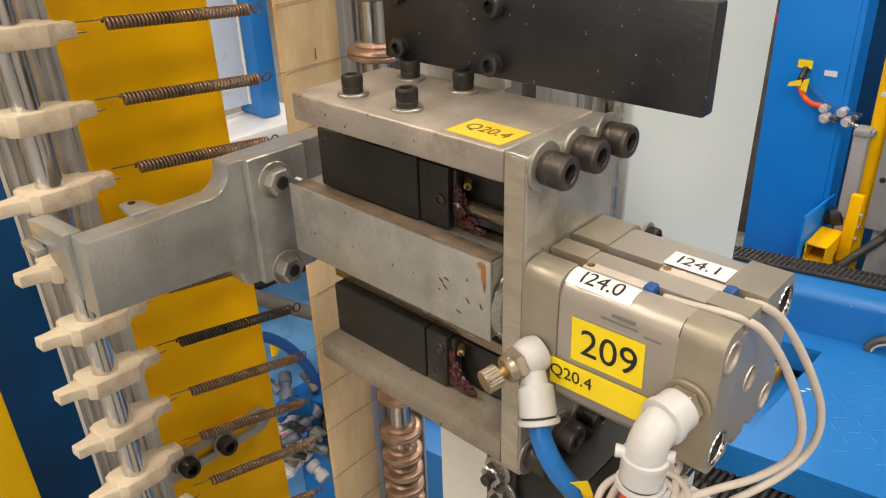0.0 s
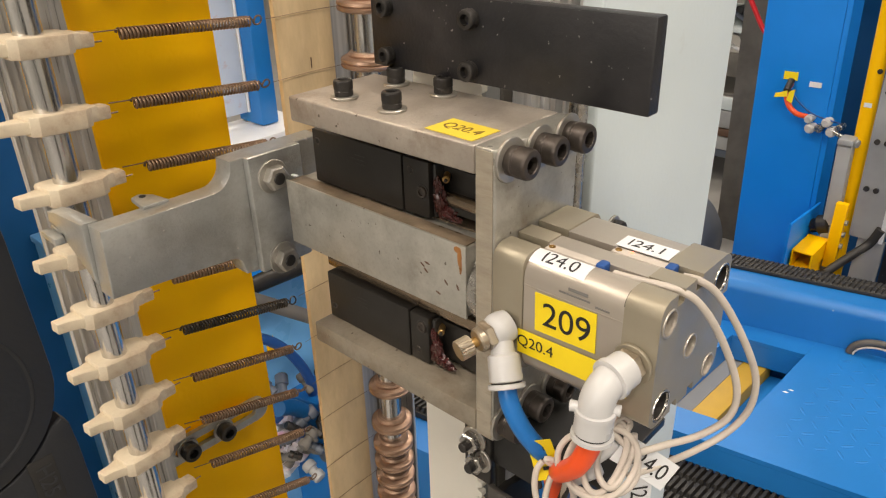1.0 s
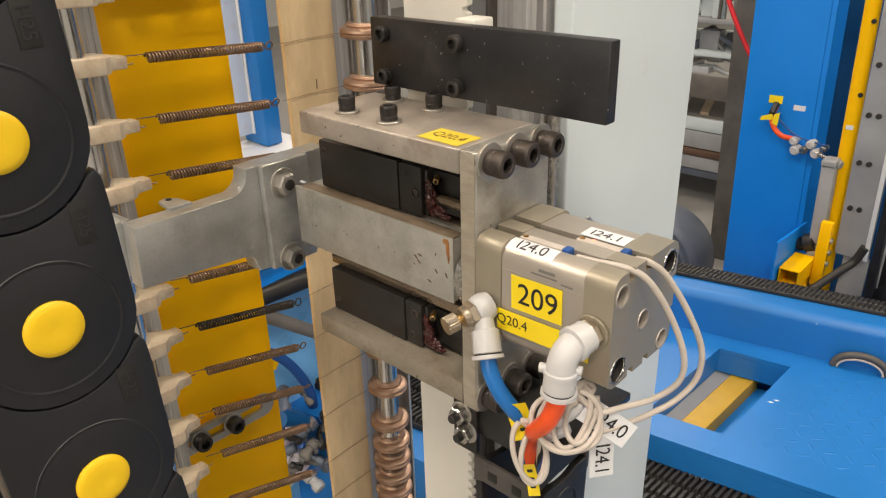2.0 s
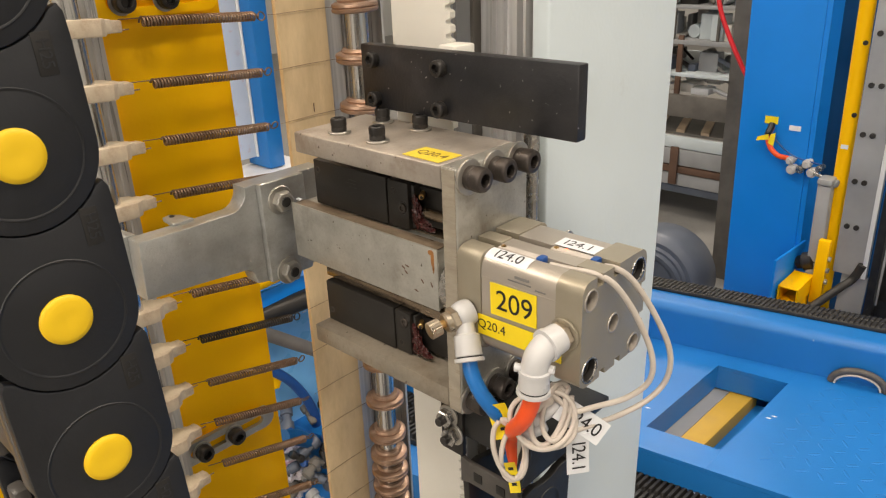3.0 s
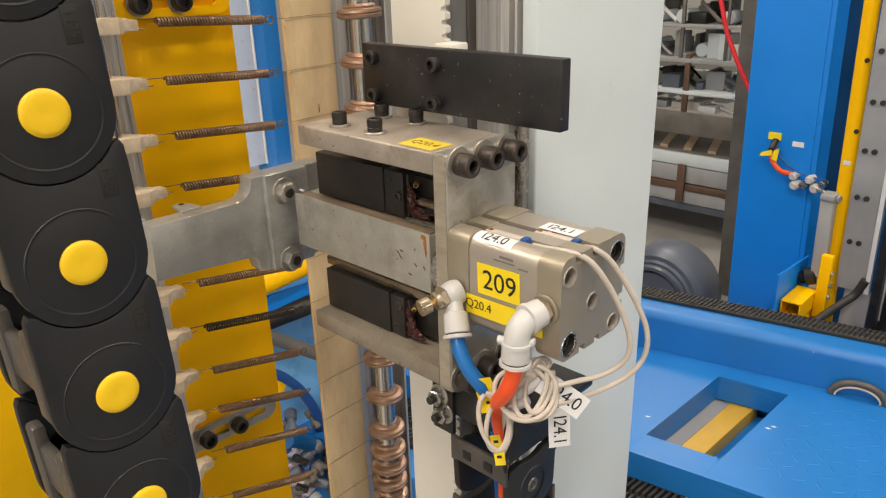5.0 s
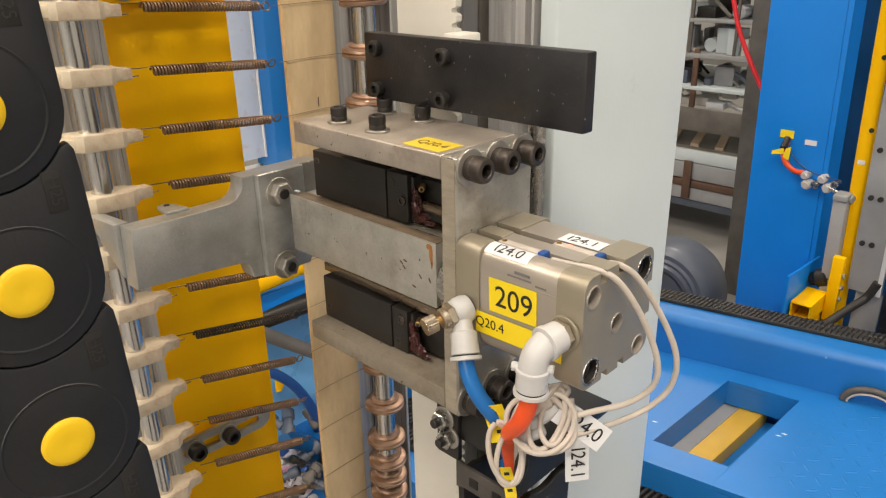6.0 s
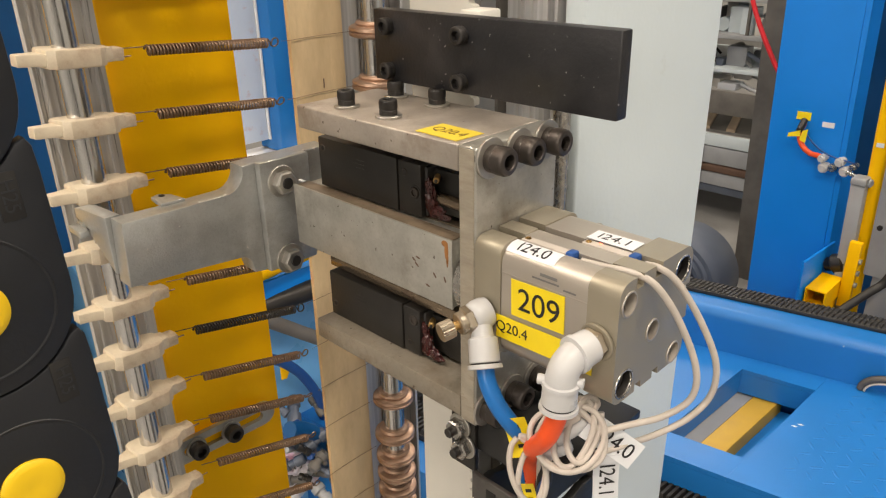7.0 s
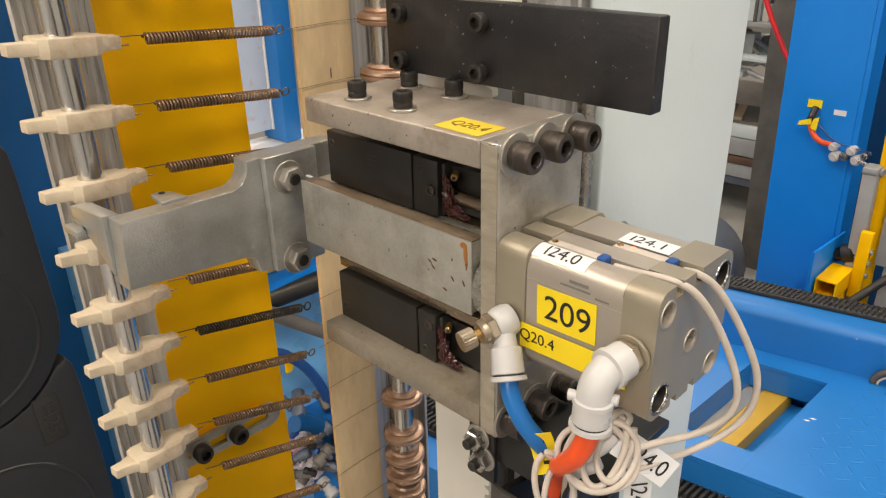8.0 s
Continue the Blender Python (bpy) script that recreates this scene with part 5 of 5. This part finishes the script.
# ---- blue column with tube, bracket and cabling ----
def upright(x0, x1, y0, y1, z0, z1, r=0.002, lean=0.025, bm=None):
    """A bar that stands a little out of plumb, as the neighbouring machine does."""
    return prism([(x0, y0), (x1, y0), (x1, y1), (x0, y1)], lambda u, v, w: Vector((u, v + lean * (z0 + w - 0.8), z0 + w)), z1 - z0, r, bm)


col = thing("blue_column", (1.93, 0.55, 0.0), "tall blue painted machine column, its blue raised for the light on it", "column")
part("column_face", upright(1.850, 1.985, 0.4705, 0.6430, 0.0, 2.6, 0.005), BLUE_LIT, col)
part("edge_fold", upright(1.8515, 1.8595, 0.4580, 0.4700, 0.0, 2.6, 0.002), BLUE_LIT, col, "folded blue edge of the column")
part("column_sticker", box(1.8480, 1.8495, 0.5490, 0.5815, 0.8450, 0.8640, 0), STICKER_Y, col, "small yellow sticker")
part("column_sticker", box(1.8480, 1.8495, 0.4930, 0.5205, 0.8350, 0.8475, 0), STICKER_W, col, "small white sticker")
ytube = thing("yellow_tube", (1.85, 0.38, 0.0), "yellow round steel tube standing upright", "steel tube")
part("tube", rod((1.82, 0.3570, 0.0), (1.82, 0.4270, 2.6), 0.0168, 24), YELLOW, ytube)
for bz in (0.90, 1.06, 1.22):
    part("bolt", rod((1.8085, 0.370 + 0.025 * (bz - 0.8), bz), (1.8035, 0.367 + 0.025 * (bz - 0.8), bz), 0.0055, 10), BOLT, ytube)
part("sticker", box(1.8025, 1.8032, 0.3700, 0.3860, 0.8200, 0.8300, 0), STICKER_W, ytube, "small white sticker")
stand = thing("tube_stand", (1.80, 0.397, 0.0), "grey square aluminium stand below the yellow tube", "stand")
part("post_profile", upright(1.775, 1.803, 0.3850, 0.4150, 0.0, 0.735, 0.002), RACK_GREY, stand)
part("side_cover", upright(1.7735, 1.7748, 0.3870, 0.4130, 0.50, 0.733, 0.0004), RACK_GREY, stand, "grey side of the stand")
part("clamp", upright(1.768, 1.812, 0.3830, 0.4150, 0.7352, 0.750, 0.003), RACK_GREY, stand, "grey clamp at the head of the stand")
gp = thing("grey_upright", (1.80, 0.26, 0.0), "grey aluminium upright plate with bolt rows", "upright")
part("plate", upright(1.780, 1.790, 0.2890, 0.3525, 0.524, 2.6, 0.002, 0.016), RACK_GREY, gp)
part("edge_strip", upright(1.772, 1.790, 0.2790, 0.2885, 0.524, 2.6, 0.002, 0.016), STICKER_W, gp, "pale edge strip")
part("foot_plate", prism([(0.2720, 0.0), (0.3360, 0.0), (0.3300, 0.5230), (0.2720, 0.5230)], lambda u, v, w: Vector((1.792 + w, u, v)), 0.006, 0.001), RACK_GREY, gp, "grey foot plate")
part("dark_frame", upright(1.775, 1.800, 0.2540, 0.2715, 0.0, 2.6, 0.002, 0.016), BLACK_PAINT, gp, "dark edge frame")
for k in range(6):
    for yy in (0.338, 0.318):
        part("bolt", rod((1.790, yy + 0.016 * (0.11 * k - 0.155), 0.645 + 0.11 * k), (1.775, yy + 0.016 * (0.11 * k - 0.155), 0.645 + 0.11 * k), 0.0062, 12), BOLT, gp)
scr = thing("control_box", (1.80, 0.215, 0.0), "black control box with a dark glossy screen", "control box")
part("housing", box(1.800, 1.840, 0.150, 0.2525, 0.0, 0.640, 0.006), BLACK_PAINT, scr)
part("screen", box(1.7985, 1.7998, 0.160, 0.2430, 0.470, 0.610, 0.0004), BLACK_STEEL, scr, "dark glossy screen")
part("bezel_light", box(1.7980, 1.7988, 0.2445, 0.2500, 0.455, 0.620, 0.0003), RACK_GREY, scr, "grey bezel edge")
yb = thing("yellow_bracket", (1.70, 0.40, 0.0), "yellow painted square tube bracket on the beam side", "bracket")
bm = None
for (y0, y1, z0, z1) in ((0.3850, 0.3890, 0.460, 0.506), (0.4280, 0.4320, 0.460, 0.506), (0.3890, 0.4280, 0.460, 0.464), (0.3890, 0.4280, 0.502, 0.506)):
    bm = box(1.66, 1.771, y0, y1, z0, z1, 0.0006, 1, bm)
part("square_tube", bm, YELLOW, yb)
part("upright_plate", box(1.752, 1.770, 0.3580, 0.3840, 0.440, 0.606, 0.002), YELLOW, yb)
for bz in (0.500, 0.530, 0.560):
    part("bolt", rod((1.760, 0.3580, bz), (1.760, 0.3520, bz), 0.0065, 10), WASHER, yb)
part("foot", box(1.70, 1.771, 0.390, 0.427, 0.0, 0.4595, 0.002), YELLOW, yb)
bs = thing("blue_side_plate", (1.72, 0.44, 0.0), "blue painted side plate beside the yellow bracket", "side plate")
part("plate", prism([(1.637, 0.0), (1.637, 0.576), (1.848, 0.560), (1.848, 0.0)], lambda u, v, w: Vector((u, 0.4370 + w, v)), 0.006, 0.001), BLUE_LIT, bs)
solo("black_hose", tube(spline([(1.700, 0.378, 0.440), (1.700, 0.362, 0.452), (1.720, 0.345, 0.470), (1.750, 0.318, 0.500), (1.771, 0.300, 0.520), (1.772, 0.285, 0.560)], 6), 0.010, 12), RUBBER, (1.70, 0.378, 0.43), "black hose bending past the grey upright", "hose", smooth=60)
solo("dark_coupling", turned([(0, 0), (0, 0.016), (0.014, 0.018), (0.018, 0.024), (0.040, 0.024), (0.044, 0.017), (0.062, 0.015), (0.062, 0)], (1.79, 0.4340, 0.520), (1.79, 0.372, 0.545), 18), BLACK_STEEL, (1.79, 0.41, 0.50), "dark round coupling behind the yellow bracket", "coupling")
solo("orange_hose", tube(spline([(1.845, 0.560, 0.838), (1.830, 0.562, 0.815), (1.825, 0.550, 0.790), (1.825, 0.530, 0.774), (1.835, 0.508, 0.768)]), 0.0065, 10), HOSE_ORANGE, (1.83, 0.54, 0.768), "short orange hose on the blue column", "air hose", smooth=60)
solo("hose_plug", rod((1.846, 0.561, 0.846), (1.822, 0.561, 0.824), 0.008, 12, 0.001), BLACK_STEEL, (1.835, 0.561, 0.82), "black plug at the end of the orange hose", "plug")
solo("hose_tag", prism([(0, 0), (0.030, 0.006), (0.028, 0.020), (0.002, 0.010)], lambda u, v, w: Vector((1.818 + w, 0.586 - u, 0.806 + v)), 0.002), STICKER_Y, (1.818, 0.58, 0.81), "yellow paper tag on the hose", "hose tag", "column tags")
solo("hose_tag", prism([(0, 0), (0.012, 0.006), (0.010, -0.028), (-0.004, -0.022)], lambda u, v, w: Vector((1.816 + w, 0.552 - u, 0.826 + v)), 0.002), STICKER_Y, (1.816, 0.55, 0.81), "yellow paper tag on the hose", "hose tag", "column tags")
vb = thing("valve_block", (1.84, 0.48, 0.74), "white air valve with silver fittings on the column", "air valve")
for yy, zz, r, mt in ((0.502, 0.764, 0.010, WHITE_PL), (0.496, 0.742, 0.012, WHITE_PL), (0.476, 0.746, 0.010, SCREW), (0.462, 0.762, 0.011, WHITE_PL), (0.448, 0.742, 0.012, WHITE_PL), (0.432, 0.756, 0.008, SCREW)):
    part("fitting", turned([(0, 0), (0, r * 0.7), (0.004, r * 0.75), (0.005, r), (0.016, r), (0.019, r * 0.8), (0.026, r * 0.8), (0.028, 0)], (1.820, yy, zz), (1.850, yy - 0.006, zz + 0.004), 14), mt, vb)
part("stem", rod((1.83, 0.452, 0.746), (1.80, 0.388, 0.738), 0.005, 12), SCREW, vb)
part("stem_head", rod((1.80, 0.392, 0.7385), (1.795, 0.376, 0.7365), 0.010, 14, 0.002), RACK_GREY, vb)
solo("blue_wire", tube(spline([(1.83, 0.556, 0.83), (1.82, 0.53, 0.805), (1.825, 0.49, 0.778), (1.83, 0.43, 0.766)]), 0.002, 6), CABLE_BLUE, (1.82, 0.49, 0.766), "thin blue wire on the column", "wire", smooth=60)

# ---- storage rack, motor and red hose at the back ----
# Navy backing added behind the column so that the gap there reads as shade.
dk = thing("dark_blue_cabinet", (2.3, 0.2, 0.0), "dark blue backing added to fill the shaded gap beside the column", "cabinet")
part("cabinet_body", box(2.20, 2.60, -0.40, 0.640, 0.0, 2.4, 0.004), BLUE_DARK, dk)
part("door", box(2.1955, 2.1995, -0.34, 0.150, 0.10, 2.3, 0.002), BLUE_DARK, dk, "navy face of the backing")
part("door", box(2.1955, 2.1995, 0.158, 0.620, 0.10, 2.3, 0.002), BLUE_DARK, dk, "navy face of the backing")
sr = thing("storage_rack", (3.4, 1.5, 0.0), "grey steel storage rack cluttered with metal parts", "rack")
for px_, py_, w in ((3.2, 1.05, 0.018), (3.2, 2.17, 0.018), (3.8, 1.05, 0.018), (3.8, 2.17, 0.018)):
    part("rack_post", box(px_ - w, px_ + w, py_ - w, py_ + w, 0, 1.9, 0.002), PILLAR, sr)
part("rack_brace", box(3.146, 3.1585, 1.407, 1.446, 0.177, 0.358, 0.002), RUST, sr, "short rusty brown upright")
part("rack_brace", box(3.176, 3.190, 1.445, 1.470, 0.600, 0.860, 0.002), RUST, sr, "rusty brown brace")
part("rack_brace", box(3.176, 3.190, 1.490, 1.506, 0.842, 1.12, 0.002), PILLAR, sr)
part("rack_brace", box(3.176, 3.190, 1.285, 1.297, 0.842, 1.12, 0.002), PILLAR, sr)
for sz, st_, mt in ((0.680, 0.018, POST), (0.822, 0.020, RACK_GREY), (0.975, 0.016, RACK_GREY), (1.16, 0.018, POST), (1.40, 0.018, RACK_GREY), (0.13, 0.034, GREY_CAST)):
    part("shelf", box(3.175, 3.83, 1.07, 2.15, sz, sz + st_, 0.002), mt, sr)
part("front_beam", box(3.166, 3.19, 1.07, 2.15, 0.497, 0.598, 0.004), PILLAR, sr, "wide dark grey front beam")
part("front_beam", box(3.166, 3.19, 1.07, 2.15, 0.350, 0.404, 0.004), POST, sr, "pale grey front beam")
part("front_beam", box(3.166, 3.19, 1.07, 2.15, 0.268, 0.346, 0.004), RACK_GREY, sr)
part("front_beam", box(3.159, 3.19, 1.07, 2.15, 0.232, 0.264, 0.003), RUST, sr, "rusty brown front rail")
part("front_beam", box(3.166, 3.19, 1.07, 2.15, 0.168, 0.228, 0.004), RACK_GREY, sr)
part("deck", box(3.20, 3.83, 1.07, 2.15, 0.404, 0.416, 0.001), PILLAR, sr)
for k in range(8):
    part("slat", prism([(3.20, 1.05 + 0.12 * k), (3.80, 1.25 + 0.12 * k), (3.80, 1.29 + 0.12 * k), (3.20, 1.09 + 0.12 * k)], lambda u, v, w: Vector((u, v, 0.4165 + w)), 0.014, 0.001), WOOD, sr, "wooden slat")
rng = random.Random(5)
PALE = (BOX_LIGHT, STICKER_W, POST, RACK_GREY)
METAL = (RACK_GREY, STEEL_ARM, PILLAR, BLACK_STEEL, GREY_CAST, PILLAR)
for sz, top, kinds in ((0.598, 0.055, PALE), (0.698, 0.085, METAL), (0.842, 0.115, PALE), (0.991, 0.13, METAL + PALE), (1.178, 0.18, PALE)):
    for row in range(2):
        y = 1.08
        while y < 1.90:
            w, h, d = rng.uniform(0.02, 0.09), rng.uniform(0.35, 1.0) * top, rng.uniform(0.05, 0.16)
            x = 3.20 + 0.26 * row + rng.uniform(0, 0.06)
            mt = kinds[rng.randrange(len(kinds))]
            pick = rng.random()
            if pick < 0.45:
                solo("stored_box", box(x, x + d, y, y + w, sz, sz + h, 0.003), mt, (x + d / 2, y + w / 2, sz), "small box on the rack shelf", "box", "stored goods")
            elif pick < 0.75:
                r = min(w, h) / 2
                solo("stored_roller", rod((x, y + r, sz + r), (x + d, y + r + rng.uniform(-0.02, 0.02), sz + r), r, 14, 0.003), mt, (x + d / 2, y + r, sz), "small metal roller on the rack shelf", "roller", "stored goods")
            else:
                r = rng.uniform(0.006, 0.012)
                solo("stored_bar", rod((x, y, sz + r), (x + 0.05, y + w + 0.05, sz + h), r, 10, 0.001), mt, (x, y, sz), "metal bar leaning on the rack shelf", "bar", "stored goods")
            y += w + rng.uniform(-0.005, 0.02)
pil = thing("brown_pillar", (2.75, 0.95, 0.0), "grey-brown steel pillar beside the blue column", "pillar")
part("pillar", upright(2.65, 2.80, 0.86, 1.008, 0.0, 3.2, 0.004), PILLAR, pil)
mo = thing("grey_motor", (2.3, 0.98, 0.0), "dark grey round motor housing", "motor")
part("drum", turned([(0, 0), (0, 0.095), (0.010, 0.102), (0.010, 0.132), (0.020, 0.138), (0.022, 0.152), (0.038, 0.166), (0.060, 0.172), (0.17, 0.172), (0.20, 0.155), (0.20, 0)], (2.10, 0.990, 0.174), (2.5, 0.990, 0.174), 40), GREY_CAST, mo)
part("rim", turned([(0, 0.106), (0, 0.119), (0.016, 0.124), (0.020, 0.119)], (2.095, 0.990, 0.174), (2.5, 0.990, 0.174), 40), GREY_CAST, mo)
part("base", box(2.12, 2.29, 0.845, 1.135, 0.0, 0.06, 0.01), GREY_CAST, mo)
solo("red_hose", tube(spline([(2.33, 1.04, 2.60), (2.32, 1.02, 1.80), (2.31, 0.98, 1.30), (2.30, 0.928, 1.098), (2.30, 0.886, 0.998), (2.30, 0.825, 0.892), (2.30, 0.73, 0.74), (2.30, 0.65, 0.40), (2.30, 0.63, 0.02)]), 0.0072, 10), CABLE_RED, (2.57, 0.85, 0.9), "bright red hanging hose", "hose", smooth=60)
arch = [along(0.300, -0.158 - 0.043 * math.cos(math.radians(a)), TZ + 0.002 + 0.030 * math.sin(math.radians(a))) for a in range(0, 181, 12)]
solo("dark_hose", tube(arch, 0.0062, 10), HOSE_GREY, along(0.300, -0.158, TZ), "dusty dark hose arching over the blue deck", "hose", "deck hoses", smooth=60)
# Thin pale ring added for the bright inside of the arch.
inner = [along(0.297, -0.158 - 0.036 * math.cos(math.radians(a)), TZ + 0.001 + 0.023 * math.sin(math.radians(a))) for a in range(0, 181, 12)]
solo("pale_hose", tube(inner, 0.0022, 8), CABLE, along(0.297, -0.158, TZ), "pale thin ring added for the bright rim inside the dark arch", "hose", "deck hoses", smooth=60)
solo("dark_hose", tube([along(0.300, -0.205, TZ + 0.010), along(0.298, -0.26, TZ + 0.0075), along(0.290, -0.40, TZ + 0.0065), along(0.280, -0.62, TZ + 0.0065)], 0.0058, 10), HOSE_GREY, along(0.300, -0.2, TZ), "dusty dark hose lying on the blue deck", "hose", "deck hoses", smooth=60)

solo("white_ledge", box(0.30, 0.66, 0.86, 0.964, 0.958, 0.974, 0.002), STICKER_W, (0.48, 0.9, 0.958), "white ledge below the printed sheet", "ledge")
solo("perforated_roll", rod((0.44, 0.90, 0.795), (0.78, 0.90, 0.82), 0.020, 20, 0.003), YELLOW, (0.6, 0.9, 0.78), "yellow perforated roll lying on the frame", "roll")
# ---- behind the springs: blue frame, white sheet, navy panel, clutter ----
fr = thing("machine_stand", (0.58, 0.9, 0.0), "bright blue painted steel frame post", "frame")
part("frame_post", box(0.5915, 0.621, 0.900, 0.960, 0.975, 1.9, 0.003), BLUE, fr)
part("frame_rail", box(0.42, 0.60, 0.965, 1.02, 0.920, 0.955, 0.004), BLUE, fr)
part("frame_rail", box(0.40, 0.76, 0.905, 0.949, 0.733, 0.772, 0.004), BLUE_LIT, fr)
part("frame_leg", box(0.590, 0.620, 0.97, 1.02, 0.0, 0.9195, 0.004), BLUE_SHEEN, fr)
ws = thing("white_sheet", (0.4, 0.99, 0.985), "pale printed plastic sheet hung behind the blue frame", "sheet")
part("sheet_face", box(0.42, 0.588, 0.930, 0.934, 0.992, 1.9, 0.001), WHITE_SHEET, ws)
part("white_edge", box(0.5882, 0.5912, 0.926, 0.935, 0.992, 1.9, 0.001), STICKER_W, ws)
nav = thing("navy_panel", (0.0, 1.475, 0.0), "dark navy blue machine panel", "panel")
part("panel", box(-0.6, 0.62, 1.45, 1.50, 0.0, 2.2, 0.004), BLUE_DARK, nav)
part("edge_fold", box(0.585, 0.62, 1.436, 1.4495, 0.0, 2.2, 0.003), BLUE_DARK, nav)
yl = thing("yellow_guard", (0.1, 1.33, 0.0), "yellow painted machine guard post", "guard")
part("guard", box(-0.30, 0.237, 1.30, 1.36, 0.0, 2.0, 0.004), YELLOW, yl)
bd = thing("machine_plinth", (0.5, 1.0, 0.0), "blue painted machine base, its colour paled for the bright light on it", "machine base")
part("base", box(0.40, 1.0, 0.95, 1.5, 0.0, 0.685, 0.004), BLUE_SHEEN, bd)
part("top_lip", box(0.395, 1.005, 0.944, 1.5, 0.6855, 0.700, 0.003), BLUE_SHEEN, bd, "lip of the base in the same paled blue")
part("seam_strip", box(0.40, 1.0, 0.9465, 0.9495, 0.33, 0.345, 0.001), BLUE, bd, "blue seam strip")
pipe = thing("black_pipe", (0.5, 0.7, 0.75), "black steel pipe lying across the frame", "pipe")
part("pipe", rod((0.40, 0.93, 0.722), (0.80, 0.88, 0.735), 0.018, 16), BLACK_STEEL, pipe)
rng = random.Random(9)
for k in range(36):
    p = Vector((0.565 + rng.uniform(-0.035, 0.075), 0.88 + rng.uniform(-0.05, 0.05), 0.36 + rng.uniform(0, 0.15)))
    d = Vector((rng.uniform(-1, 1), rng.uniform(-1, 1), rng.uniform(-0.6, 0.6))).normalized() * rng.uniform(0.02, 0.06)
    r = rng.uniform(0.006, 0.013)
    n = d.length
    bm = turned([(0, 0), (0, r * 0.8), (n * 0.08, r), (n * 0.35, r), (n * 0.38, r * 0.7), (n * 0.6, r * 0.7), (n * 0.63, r * 0.95), (n * 0.94, r * 0.95), (n, r * 0.7), (n, 0)], p - d / 2, p + d / 2, 14)
    solo("loose_fitting", bm, (RACK_GREY, GREY_CAST, PILLAR, BLACK_STEEL, PILLAR, CABLE_BLUE, RACK_GREY, GREY_CAST)[k % 8], p, "loose air fitting in the clutter below", "fitting", "loose fittings", smooth=40)


def crumpled(name, at, size, mat, label, category, seed):
    """A crumpled bag: a ball of film pushed in and out."""
    bm = bmesh.new()
    bmesh.ops.create_icosphere(bm, subdivisions=4, radius=1)
    for v in bm.verts:
        p = v.co.copy()
        k = 1 + 0.35 * noise.noise(p * 1.6 + Vector((seed, 0, 0))) + 0.28 * abs(noise.noise(p * 4.2 + Vector((0, seed, 0)))) + 0.10 * noise.noise(p * 11)
        v.co = Vector(at) + Vector((p.x * size[0], p.y * size[1], p.z * size[2])) * k
    return solo(name, bm, mat, (at[0], at[1], at[2] - size[2]), label, category, smooth=25)


crumpled("plastic_bag", (0.575, 0.93, 0.385), (0.050, 0.040, 0.055), BAG, "crumpled clear plastic bag with pink print", "bag", 3.0)
crumpled("cloth_rag", (0.540, 0.95, 0.330), (0.045, 0.040, 0.035), STICKER_W, "crumpled white cleaning rag", "rag", 7.0)
solo("blue_air_line", tube(spline([(0.50, 0.90, 0.650), (0.545, 0.90, 0.620), (0.585, 0.90, 0.570), (0.615, 0.90, 0.500), (0.63, 0.92, 0.42)]), 0.009, 12), CABLE_BLUE, (0.5, 0.9, 0.42), "dark blue air line in the clutter", "air hose", "loose air lines", smooth=60)
solo("blue_air_line", tube(spline([(0.52, 0.86, 0.515), (0.555, 0.87, 0.490), (0.590, 0.88, 0.445), (0.620, 0.90, 0.36)]), 0.014, 12), BLUE_DARK, (0.52, 0.86, 0.36), "thick navy air line in the clutter", "air hose", "loose air lines", smooth=60)
solo("grey_pipe", tube([(0.47, 0.89, 0.755), (0.69, 0.89, 0.580)], 0.012, 14), PILLAR, (0.56, 0.9, 0.66), "dark grey pipe lying across the frame", "pipe", "cross pipes", smooth=60)
solo("yellow_flap", prism([(0, 0), (0.014, 0.004), (0.022, -0.016), (0.010, -0.036), (0, -0.034)], lambda u, v, w: Vector((0.541 + u, 0.900 + w, 0.620 + v)), 0.003, 0.0005), YELLOW, (0.55, 0.885, 0.6), "bent yellow sheet metal flap", "flap")
